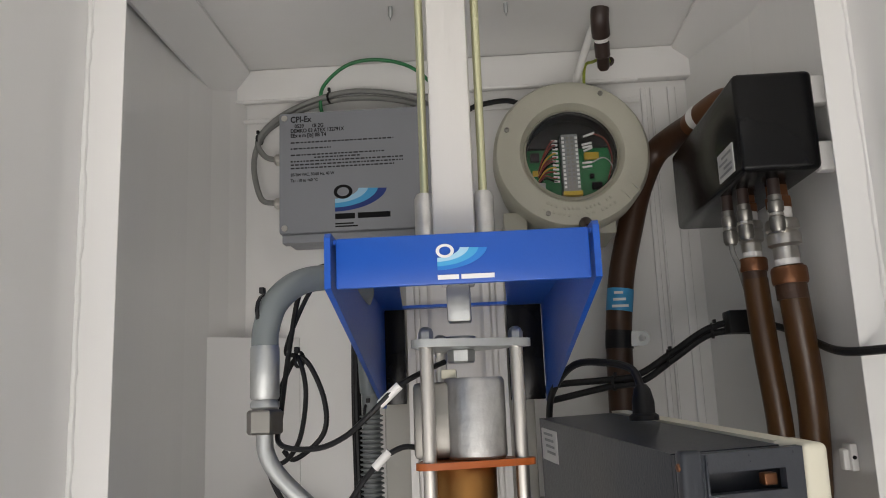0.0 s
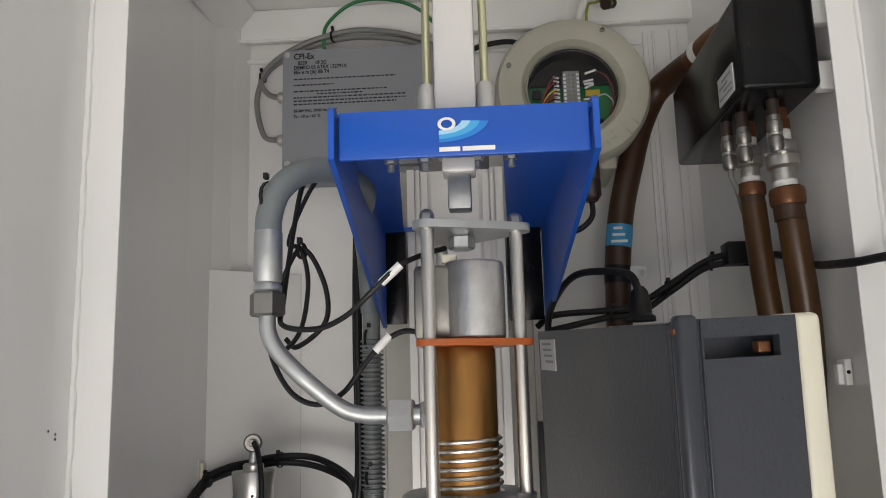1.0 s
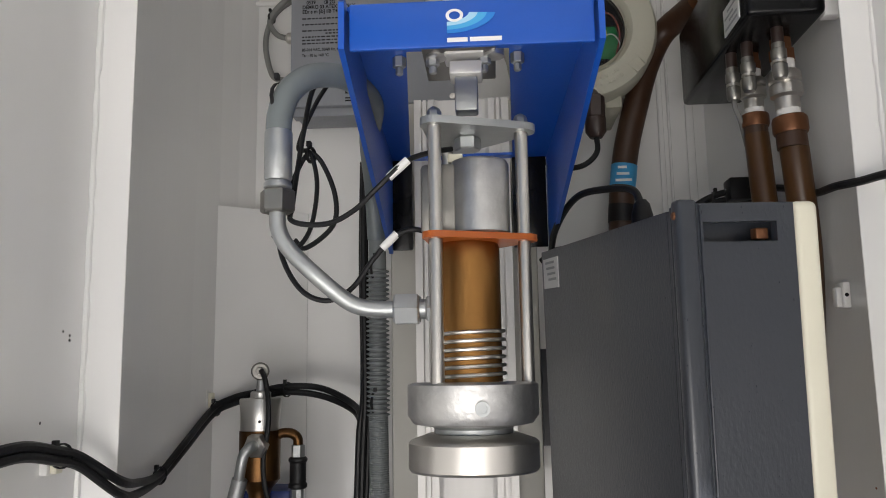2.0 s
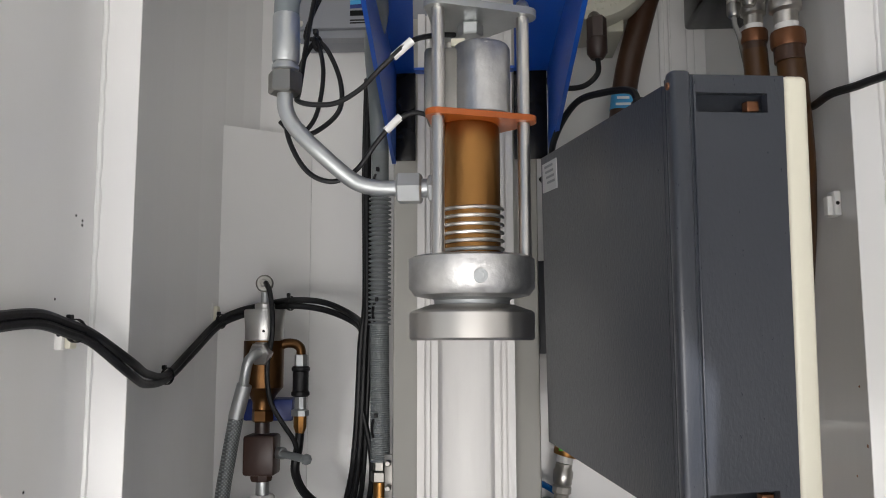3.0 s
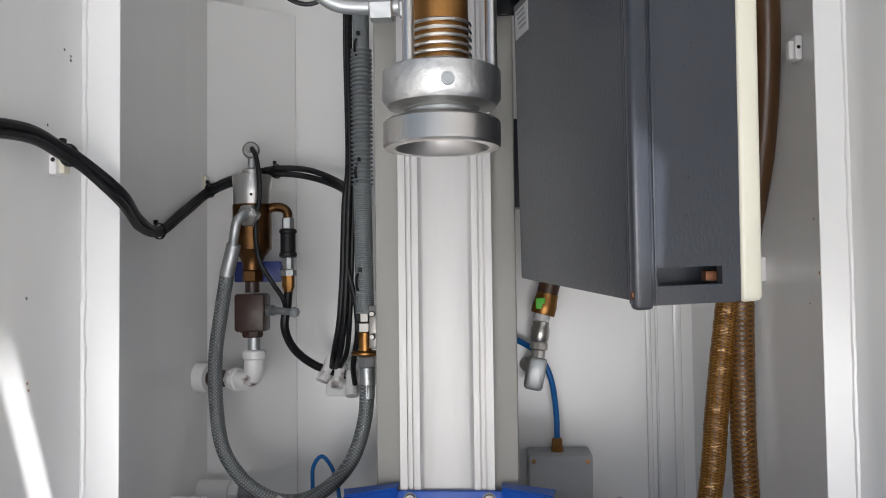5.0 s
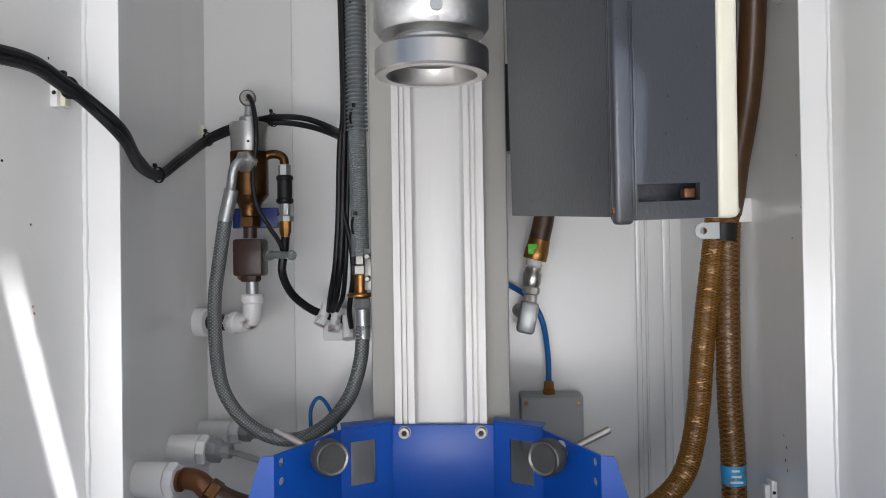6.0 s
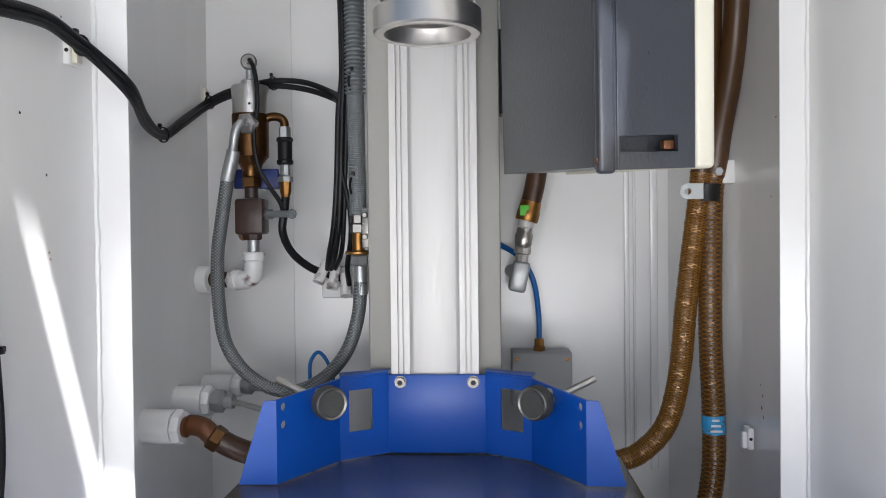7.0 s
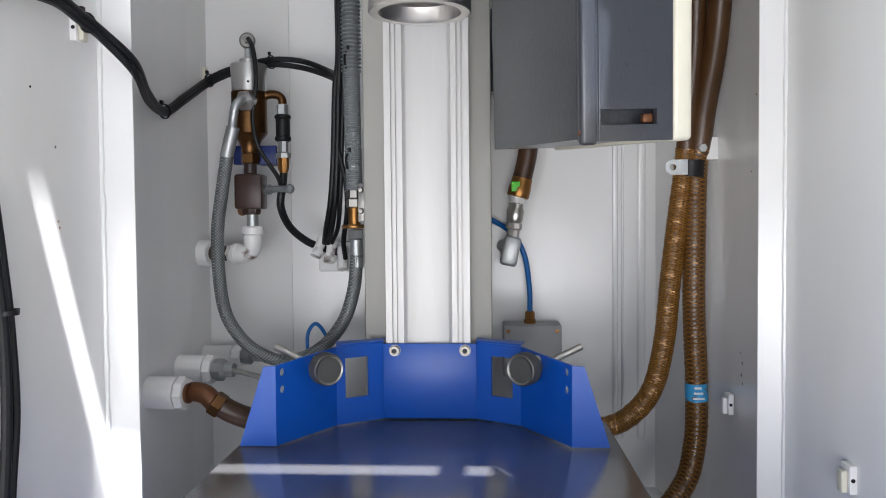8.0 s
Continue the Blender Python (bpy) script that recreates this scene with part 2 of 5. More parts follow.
def sweep(pts, r, n=12, steps=10, bm=None, swell=None, closed_line=None):
    """A round tube along the points; swell(i) scales the radius of ring i."""
    line = closed_line or glide(pts, steps)
    bm2 = bmesh.new()
    t = (line[1] - line[0]).normalized()
    side = t.orthogonal().normalized()
    rings = []
    for i, q in enumerate(line):
        t = (line[min(i + 1, len(line) - 1)] - line[max(i - 1, 0)]).normalized()
        side = (side - t * side.dot(t)).normalized()
        up = t.cross(side)
        rr = r * (swell(i) if swell else 1)
        rings.append([bm2.verts.new(q + (side * math.cos(2 * math.pi * k / n) + up * math.sin(2 * math.pi * k / n)) * rr) for k in range(n)])
    for a, b in zip(rings, rings[1:]):
        for k in range(n):
            j = (k + 1) % n
            bm2.faces.new((a[k], a[j], b[j], b[k]))
    bm2.faces.new(rings[0])
    bm2.faces.new(rings[-1])
    return join(bm, bm2)


def even(pts, gap):
    """Points at an even gap along a smooth line."""
    line = glide(pts, 24)
    out, left = [line[0]], gap
    for a, b in zip(line, line[1:]):
        d = (b - a).length
        while d >= left:
            a = a + (b - a) * (left / d)
            out.append(a)
            d -= left
            left = gap
        left -= d
    return out


def corrugated(pts, r, pitch=0.004, depth=0.16, n=14):
    line = even(pts, pitch / 4)
    return sweep(None, r, n, closed_line=line, swell=lambda i: (1.0, 1.0, 1 - depth, 1 - depth)[i % 4])


def strands(pts, r, count, pitch, thick):
    """Crossed helical strands round a line, the braid of a hose."""
    line = even(pts, 0.0022)
    bm = bmesh.new()
    for k in range(count):
        for way in (1, -1):
            t = (line[1] - line[0]).normalized()
            side = t.orthogonal().normalized()
            path = []
            for i, q in enumerate(line):
                t = (line[min(i + 1, len(line) - 1)] - line[max(i - 1, 0)]).normalized()
                side = (side - t * side.dot(t)).normalized()
                a = way * i * 0.0022 / pitch * 2 * math.pi + k * 2 * math.pi / count
                lift = 1 + 0.03 * math.sin(i * 2.1 + k * 2 + way)
                path.append(q + (side * math.cos(a) + t.cross(side) * math.sin(a)) * r * lift)
            sweep(None, thick, 4, closed_line=path, bm=bm)
    return bm


def extrude(outline, z0, z1, m=None, bm=None, holes=()):
    """A flat outline (x, y) with holes, drawn out from z0 to z1."""
    bm2 = bmesh.new()
    edges = []
    for loop in (outline, *holes):
        vs = [bm2.verts.new((x, y, z0)) for x, y in loop]
        edges += [bm2.edges.new((vs[i], vs[(i + 1) % len(vs)])) for i in range(len(vs))]
    if holes:
        bmesh.ops.triangle_fill(bm2, use_beauty=True, use_dissolve=False, edges=edges)
    else:
        bm2.faces.new(bm2.verts[:])
    res = bmesh.ops.extrude_face_region(bm2, geom=bm2.faces[:])
    bmesh.ops.translate(bm2, vec=(0, 0, z1 - z0), verts=[g for g in res["geom"] if isinstance(g, bmesh.types.BMVert)])
    if m:
        bmesh.ops.transform(bm2, matrix=m, verts=bm2.verts)
    return join(bm, bm2)


def disc(cx, cy, r, n=20):
    return [(cx + r * math.cos(2 * math.pi * i / n), cy + r * math.sin(2 * math.pi * i / n)) for i in range(n)]


def upright(a, b, z=0.0):
    """A pose whose x runs from a to b (plan points), y runs up, z faces the viewer's side."""
    d = Vector((b[0] - a[0], b[1] - a[1], 0)).normalized()
    up = Vector((0, 0, 1))
    nrm = d.cross(up)
    return Matrix(((d.x, up.x, nrm.x, a[0]), (d.y, up.y, nrm.y, a[1]), (0, 1, 0, z), (0, 0, 0, 1)))


def lettering(text, size, m, mat, parent, name="lettering", narrow=1.0):
    cu = bpy.data.curves.new("text", "FONT")
    cu.body, cu.size, cu.extrude, cu.offset = text, size, 0.00015, size * 0.018
    tmp = bpy.data.objects.new("text", cu)
    scene.collection.objects.link(tmp)
    me = bpy.data.meshes.new_from_object(tmp.evaluated_get(bpy.context.evaluated_depsgraph_get()))
    bpy.data.objects.remove(tmp)
    me.transform(m @ Matrix.Diagonal((narrow, 1, 1, 1)))
    me.materials.clear()
    me.materials.append(mat)
    ob = new(name, me)
    ob.parent = parent
    ob.matrix_parent_inverse = BASE.get(parent, Matrix())
    return ob


def tie(p, r, name_parent, size=0.004):
    """A black cable tie: a thin band with its locking head, round the run at p."""
    bm = lathe([(r, -0.0015), (r + 0.0012, -0.0015), (r + 0.0012, 0.0015), (r, 0.0015), (r, -0.0015)], Matrix.Translation(p) @ pose(0, 0, 0, 90, 0, 70), 14)
    box((p[0] - size / 2, p[1] - r - size, p[2] + r - 0.001), (p[0] + size / 2, p[1] - r + 0.002, p[2] + r + size), 0.0005, None, 1, bm)
    return part("cable_tie", bm, BLACK, name_parent)


# ---- the cabinet ----
FLOOR, CEIL, BACK = -0.06, 1.287, 1.27
L_NEAR, R_NEAR = -0.275, 0.459
FRONT = -0.80
# left wall stops just out of view, so side light reaches the right half
left_line = [(L_NEAR, 0.56), (L_NEAR - 0.004, 0.80), (-0.2445, 0.803), (-0.2445, 0.8065), (-0.306, 0.8085), (-0.3075, 0.93), (-0.306, 1.03), (-0.302, 1.12), (-0.295, 1.19), (-0.283, 1.235), (-0.268, BACK)]
# unseen run forward to y -1.2 added to block light from the left wall
right_line = [(R_NEAR, -1.2), (R_NEAR, 0.86), (0.4305, 0.862), (0.4305, 0.8655), (0.447, 0.8675), (0.438, 1.07), (0.405, BACK)]


def wall_from(line, out, z0, z1, r=0.0012):
    """A standing sheet of folded steel along a plan line, with thickness and softened folds."""
    pts = []
    for i, p in enumerate(line):
        if 0 < i < len(line) - 1:
            a, b, c = Vector(line[i - 1]), Vector(p), Vector(line[i + 1])
            pts += [tuple(b + (a - b).normalized() * r), tuple(b + (a - b).normalized() * r * 0.25 + (c - b).normalized() * r * 0.25), tuple(b + (c - b).normalized() * r)]
        else:
            pts.append(p)
    far = line[0][0] + out
    return extrude(pts + [(far, line[-1][1]), (far, line[0][1])], z0, z1)


structure("ground", box((-30, -30, -0.3), (30, 30, -0.12)), CONCRETE, "grey concrete ground outside the cabinet", "ground")
structure("floor", box((-0.42, FRONT, FLOOR - 0.02), (0.60, BACK + 0.05, FLOOR)), WHITE, "white painted steel cabinet floor", "floor")
structure("wall_left", wall_from(left_line, -0.07, FLOOR, CEIL + 0.05), WHITE, "white enamelled steel side wall with a folded jamb", "wall")
structure("wall_right", wall_from(right_line, 0.06, FLOOR, CEIL + 0.05), WHITE, "white enamelled steel side wall with a folded jamb", "wall")
structure("wall_back", box((-0.36, BACK, FLOOR), (0.47, BACK + 0.03, CEIL + 0.05)), WHITE, "white enamelled steel back wall", "wall")
structure("ceiling", box((-0.36, 0.42, CEIL), (0.55, BACK - 0.001, CEIL + 0.03)), WHITE, "white painted steel cabinet ceiling", "ceiling")
# unseen sheet added overhead; its holes are cut to shape the sun patches
sun_patch_holes = [[(-0.137, 0.266), (-0.07, 0.266), (0.0, 0.2515), (0.263, 0.249), (0.263, 0.280), (0.0, 0.284), (-0.07, 0.300), (-0.137, 0.300)],
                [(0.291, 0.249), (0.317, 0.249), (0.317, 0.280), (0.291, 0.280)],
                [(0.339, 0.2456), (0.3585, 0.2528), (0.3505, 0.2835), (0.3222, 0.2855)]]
structure("canopy", extrude([(-0.35, -1.05), (0.52, -1.05), (0.52, 0.46), (-0.35, 0.46)], 1.338, 1.344, None, None, sun_patch_holes),
          WHITE, "unseen white sheet added overhead, with holes that shape the sun patches", "canopy")
# beam and edge strips under the ceiling
structure("trim", box((-0.300, 1.249, 1.236), (0.415, BACK - 0.001, CEIL - 0.001), 0.003), WHITE, "white painted steel beam along the back wall", "trim")
for name, a, b in (("trim", (-0.300, -0.257), 1), ("trim", (0.450, 0.385), -1)):
    x0, x1 = a
    prof = [(x0, CEIL - 0.055), (x0 + 0.004 * b, CEIL - 0.055), (x1, CEIL - 0.006), (x1, CEIL - 0.001), (x0, CEIL - 0.001)]
    m = Matrix(((1, 0, 0, 0), (0, 0, 1, 0), (0, 1, 0, 0), (0, 0, 0, 1)))
    structure(name, extrude(prof, 0.87, 1.2485, m), WHITE, "white painted sloping strip between wall and ceiling", "trim")
# folded plate that closes the lower corner, and raised beads on the back wall
structure("corner_plate", extrude([(-0.306, 1.185), (-0.299, 1.183), (-0.186, 1.2655), (-0.186, BACK - 0.002), (-0.299, BACK - 0.002)], FLOOR + 0.004, 0.872), WHITE,
          "white steel plate closing the corner of the cabinet", "panel")
for x, w, z0, z1 in ((0.336, 0.008, 0.02, 1.228), (0.350, 0.004, 0.02, 1.228), (0.376, 0.012, 0.02, 1.228)):
    structure("trim", box((x, BACK - 0.006, z0), (x + w, BACK - 0.0005, z1), 0.0025), WHITE, "white painted vertical bead on the back wall", "trim")
structure("trim", box((-0.284, BACK - 0.007, 1.205), (0.335, BACK - 0.0005, 1.213), 0.003), WHITE, "white painted horizontal bead on the back wall", "trim")

random.seed(3)
for x, y in ((L_NEAR - 0.003, 0.7995), (R_NEAR, 0.8595)):
    structure("weld_bead", sweep(None, 0.0032, 8, closed_line=[Vector((x + random.uniform(-.0006, .0006), y, -0.05 + 0.0125 * i)) for i in range(107)], swell=lambda i: 0.75 + 0.45 * random.random()), WHITE, "uneven white painted weld bead in the jamb", "weld")

for x0, x1, z in ((-0.28, 0.33, 1.2345),):
    structure("weld_bead", sweep(None, 0.0028, 8, closed_line=[Vector((x0 + (x1 - x0) * i / 60, 1.2485, z + random.uniform(-.0005, .0005))) for i in range(61)], swell=lambda i: 0.7 + 0.5 * random.random()), WHITE, "uneven white painted weld bead under the beam", "weld")
for i in range(5):
    structure("paint_blister", lathe([(0, 0.0016), (0.003, 0.0012), (0.006, 0)], Matrix.Translation((-0.105 + 0.004 * (i % 2), 1.2698, 0.52 - 0.008 * i)) @ pose(0, 0, 0, 90, 0, 0), 10), WHITE, "blistered patch of white paint on the back wall", "paint")

# ---- column ----
column = thing("column", "tall aluminium profile column in front of a grey-beige post", "column", (0.054, 1.1, 0.0))
part("post", box((-0.031, 1.022, FLOOR), (0.139, 1.19, 0.955), 0.004), COLUMN, column, "grey-beige painted steel post")
half = [(0.0, 0.0), (0.0085, 0.0), (0.0085, 0.006), (0.0105, 0.006), (0.0105, 0.0015), (0.0145, 0.0015), (0.0145, 0.006), (0.0165, 0.006), (0.0165, 0.0), (0.0235, 0.0), (0.0265, 0.0035), (0.029, 0.0045)]
prof = [(x, 1.0 + y) for x, y in half] + [(0.110 - x, 1.0 + y) for x, y in reversed(half)] + [(0.110, 1.0215), (0.0, 1.0215)]
part("profile", extrude(prof, 0.122, 0.95), ANOD, column, "silver anodised slotted aluminium profile")

# ---- blue cylinder stop on the weighing platform ----
platform = thing("weighing_platform", "worn grey steel weighing platform with a blue reflection", "platform", (0.06, 0.75, 0))
part("top_plate", box((-0.158, 0.30, 0.112), (0.282, 0.985, 0.120), 0.003), PLATFORM, platform)
part("skirt", box((-0.150, 0.31, FLOOR), (0.274, 0.975, 0.1115), 0.002), BLUE, platform, "blue painted steel skirt")
stop = thing("cylinder_stop", "blue folded steel cylinder stop bolted to the column", "stop", (0.054, 0.99, 0.12))
TH = 0.003
CX = 0.0575
corners = [(-0.111, 0.862), (-0.058, 0.957), (-0.003, 0.9925)]
part("centre_panel", box((-0.003, 0.9925, 0.1205), (2 * CX + 0.003, 0.9925 + TH, 0.218), 0.0008), BLUE, stop)
part("centre_flange", box((-0.003, 0.9925 + TH, 0.2155), (2 * CX + 0.003, 0.999, 0.218), 0.0005), BLUE, stop)
for s in (1, -1):
    def P(p):
        return p if s == 1 else (2 * CX - p[0], p[1])
    def run(a, b):
        return upright(P(a), P(b)) if s == 1 else upright(P(b), P(a))
    # panel with the square window
    w = (Vector(corners[2]) - Vector(corners[1])).length
    win = [(0.012, 0.153), (0.044, 0.153), (0.044, 0.204), (0.012, 0.204)]
    win = win if s == 1 else [(w - x, z) for x, z in win]
    outl = [(0, 0.1205), (w, 0.1205), (w, 0.220), (0, 0.220)]
    pn = part("window_panel", extrude(outl, -TH, 0, run(corners[1], corners[2]), None, [win]), BLUE, stop)
    fl = [P(corners[1]), P(corners[2]), P((-0.003, 1.015)), P((-0.064, 0.985))]
    part("top_flange", extrude(fl, 0.2205, 0.2225), BLUE, stop)
    # arm panel with two round holes
    w = (Vector(corners[1]) - Vector(corners[0])).length
    hs = [disc(0.012, 0.204, 0.0048), disc(0.012, 0.184, 0.0048)]
    hs = hs if s == 1 else [[(w - x, z) for x, z in h] for h in hs]
    outl = [(0, 0.1205), (w, 0.1205), (w, 0.2195), (0, 0.213)] if s == 1 else [(0, 0.1205), (w, 0.1205), (w, 0.213), (0, 0.2195)]
    part("arm_panel", extrude(outl, -TH, 0, run(corners[0], corners[1]), None, hs), BLUE, stop)
    # tapered end wing
    w = 0.0425
    outl = [(0, 0.1205), (w, 0.1205), (w, 0.213), (w - 0.014, 0.212)] if s == 1 else [(w, 0.1205), (0, 0.1205), (0, 0.213), (0.014, 0.212)]
    part("end_wing", extrude(outl, -TH, 0, run((-0.1535, 0.8605), corners[0])), BLUE, stop)
    # clamping knob with its pin
    base = P((-0.078, 0.925))
    d = Vector((P((1, 0))[0] - P((0, 0))[0], 0, 0)) * 0.55 + Vector((0, -0.83, 0))
    d.normalize()
    c = Vector((base[0], base[1], 0.203))
    knob = part("knob", lathe([(0, 0.014), (0.008, 0.014), (0.0085, 0.022), (0.017, 0.024), (0.0195, 0.027), (0.0195, 0.040), (0.018, 0.043), (0.0155, 0.0435), (0.015, 0.0425), (0, 0.0425)],
                              axis(c, c + d), 26), KNOB, stop, "grey ribbed plastic knob")
    part("rim", lathe([(0.0150, 0.0433), (0.0172, 0.0442), (0.0184, 0.0428), (0.0172, 0.0415), (0.0150, 0.0433)], axis(c, c + d), 26), NICKEL, knob, "worn bright rim")
    part("collar", lathe([(0, 0), (0.012, 0), (0.012, 0.004), (0.0095, 0.006), (0.0095, 0.0142), (0, 0.0142)], axis(c, c + d), 20), STEEL, knob, "steel collar")
    a, b = P((-0.092, 0.932)), P((-0.132, 0.945))
    part("pin", rod((a[0], a[1], 0.206), (b[0], b[1], 0.222), 0.0042, 16, 0.001), STEEL, stop, "polished steel pin")
    part("stop_screw", rod(Vector((c.x, c.y, 0.184)) + Vector((P((0.01, 0))[0] - P((0, 0))[0], 0.006, 0)), Vector((c.x, c.y, 0.184)) + Vector((P((0.014, 0))[0] - P((0, 0))[0], -0.001, 0)), 0.004, 12), BLACK, stop)
    bx = P((0.012, 0))[0]
    bolt = part("bolt", lathe([(0.0, 0.007), (0.0038, 0.007), (0.0042, 0.0085), (0.0062, 0.0085), (0.0066, 0.008), (0.0066, 0.0012), (0.0076, 0.0012), (0.0076, 0), (0, 0)], axis((bx, 0.9925, 0.2095), (bx, 0.98, 0.2095)), 18),
                NICKEL, stop, "steel socket-head bolt")
    # black disc added for the shade down in the bolt's socket
    part("socket", rod((bx, 0.9852, 0.2095), (bx, 0.9846, 0.2095), 0.0034, 6), BLACK, bolt)

# ---- blue head bracket ----
bracket = thing("head_bracket", "blue folded steel bracket carrying the filling head", "bracket", (0.07, 1.0, 0.77))
part("front_plate", box((-0.004, 0.602, 0.8465), (0.1585, 0.606, 0.8795), 0.0015), BLUE, bracket)
part("top_plate", extrude([(-0.0062, 0.6065), (0.1606, 0.6065), (0.1510, 0.999), (-0.0250, 0.999)], 0.8765, 0.8795, None, None, [[(0.026, 0.68), (0.104, 0.68), (0.113, 0.985), (-0.003, 0.985)]]), BLUE, bracket)
part("ram_flange", box((0.038, 0.672, 0.8748), (0.094, 0.740, 0.8800), 0.001), NICKEL, bracket, "dull steel flange across the slot")
for xf, xb in ((-0.0105, -0.029), (0.1605, 0.151)):
    outl = [(0.0, 0.8465), (0.0, 0.8795), (0.004, 0.883), (0.402, 0.885), (0.402, 0.770), (0.396, 0.768)]
    part("side_plate", extrude(outl, -0.002, 0.002, upright((xf + 0.002, 0.598), (xb + 0.002, 1.0))), BLUE, bracket)
# back plates coloured black in place of the shade on blue steel
part("back_shade", box((-0.0245, 0.993, 0.772), (-0.002, 0.998, 0.876), 0.001), BLACKBOX, bracket, "back plate coloured black for the shade inside the bracket")
part("back_shade", box((0.112, 0.993, 0.772), (0.150, 0.998, 0.876), 0.001), BLACKBOX, bracket, "back plate coloured black for the shade inside the bracket")
for x, y in ((0.0195, 0.69), (0.1105, 0.69), (0.0455, 0.69), (0.0850, 0.69)):
    b = part("bolt", hexnut((x, y, 0.8765), (x, y, 0.868), 0.0053), ZINC, bracket, "zinc-plated hexagon bolt")
    part("shank", rod((x, y, 0.868), (x, y, 0.862), 0.003, 10, 0.0008), ZINC, b)
logo = upright((0.0615, 0.6015), (0.2, 0.6015), 0.8468)


def swoosh(m, k, parent, light, mid, dark, bar):
    """The emblem: a ring on a dark disc beside three nested curved bands, and a bar for the name."""
    def band(r0, r1):
        pts = [(r1 * math.cos(a), r1 * math.sin(a)) for a in [radians(-90 + 84 * i / 12) for i in range(13)]]
        pts += [(r0 * math.cos(a), r0 * math.sin(a)) for a in [radians(-6 - 84 * i / 12) for i in range(13)]]
        return [(2.15 * k * x, k * (y + 1.0) + 0.10 * k) for x, y in pts]
    part("emblem_band", extrude(band(0.46, 0.64), 0, 0.0003, m), light, parent)
    part("emblem_band", extrude(band(0.64, 0.83), 0, 0.0003, m), mid, parent)
    part("emblem_band", extrude(band(0.83, 1.0), 0, 0.0003, m), dark, parent)
    ring = [(x * 1.3, y) for x, y in disc(0, 0, 0.30 * k, 22)]
    hole = [(x * 1.3, y) for x, y in disc(0, 0, 0.19 * k, 18)]
    part("emblem_ring", extrude([(x + 0.34 * k, y + 0.92 * k) for x, y in ring], 0.0004, 0.0007, m, None, [[(x + 0.34 * k, y + 0.92 * k) for x, y in hole]]), bar, parent)


swoosh(logo @ Matrix.Translation((0.0, 0.0072, 0)), 0.0150, bracket, PALEBLUE, SKYBLUE, MIDBLUE, PRINTW)
part("name_bar", box((0.0, 0.0026, 0), (0.0135, 0.0056, 0.0003), 0, logo), PRINTW, bracket)
part("name_bar", box((0.0150, 0.0026, 0), (0.036, 0.0056, 0.0003), 0, logo), PRINTW, bracket)

# ---- pneumatic cylinder above the head ----
AX, AY = 0.069, 0.745
ram = thing("pneumatic_cylinder", "square aluminium pneumatic cylinder with two tie rods", "cylinder", (AX, AY, 0.884))
part("barrel", box((AX - 0.018, AY - 0.016, 0.884), (AX + 0.016, AY + 0.016, 1.16), 0.003), ANOD, ram)
part("end_cap", box((AX - 0.036, AY - 0.02, 1.16), (AX + 0.036, AY + 0.02, 1.19), 0.003), CAST, ram)
part("port_fitting", rod((AX + 0.026, AY - 0.02, 1.128), (AX + 0.026, AY - 0.02, 1.16), 0.007), ORANGE, ram, "orange port fitting")
for dx in (-0.0245, 0.0235):
    part("tie_rod", rod((AX + dx, AY - 0.006, 0.93), (AX + dx, AY - 0.006, 1.16), 0.0035), PASSIV, ram, "yellow zinc-plated tie rod")
    part("rod_bush", lathe([(0, 0), (0.0085, 0), (0.0085, 0.056), (0.0065, 0.060), (0, 0.060)], Matrix.Translation((AX + dx, AY - 0.006, 0.884))), CAST, ram, "grey metal bush")
part("piston_end", box((AX - 0.0135, AY - 0.013, 0.868), (AX + 0.0135, AY + 0.013, 0.880), 0.002), ANOD, ram)
part("clevis", box((AX - 0.0095, AY - 0.009, 0.838), (AX + 0.0095, AY + 0.009, 0.868), 0.002), ZINC, ram, "dull zinc clevis")

# ---- filling head ----
head = thing("filling_head", "steel and brass gas filling head with guide rods and spring", "filling head", (AX, AY, 0.5625))
R1, R2, R3 = (0.044, 0.709), (0.1125, 0.735), (0.050, 0.788)
tri = []
for (x, y), a0 in ((R1, 150), (R2, -60), (R3, 60)):
    tri += [(x + 0.0115 * math.cos(radians(a0 + k * 25)), y + 0.0115 * math.sin(radians(a0 + k * 25))) for k in range(6)]
part("crosshead", extrude(tri, 0.829, 0.835), ZINC, head, "zinc-plated crosshead plate")
part("centre_nut", hexnut((AX, AY, 0.818), (AX, AY, 0.829), 0.011), ZINC, head)
part("locking_bolt", rod((AX, AY, 0.8352), (AX, AY, 0.839), 0.012), ZINC, head)
for x, y in (R1, R2, R3):
    g = part("guide_rod", rod((x, y, 0.624), (x, y, 0.829), 0.0052, 20), STEEL, head, "polished steel guide rod")
    part("rod_nut", lathe([(0, 0), (0.0058, 0), (0.0058, 0.005), (0.0045, 0.008), (0.002, 0.0095), (0, 0.0095)], Matrix.Translation((x, y, 0.8352)), 6), ZINC, g, "zinc cap nut")
part("block", lathe([(0, 0.745), (0.0225, 0.745), (0.024, 0.747), (0.024, 0.803), (0.0225, 0.806), (0, 0.806)], Matrix.Translation((AX + 0.009, AY - 0.006, 0)), 36), CAST, head, "cast aluminium block")
part("side_block", box((AX - 0.038, AY - 0.020, 0.7455), (AX - 0.008, AY + 0.026, 0.8035), 0.004), NICKEL, head, "dull grey side block")
part("wire_boss", box((AX - 0.016, AY - 0.012, 0.806), (AX - 0.004, AY - 0.004, 0.813), 0.001), CREAM, head)
tri = []
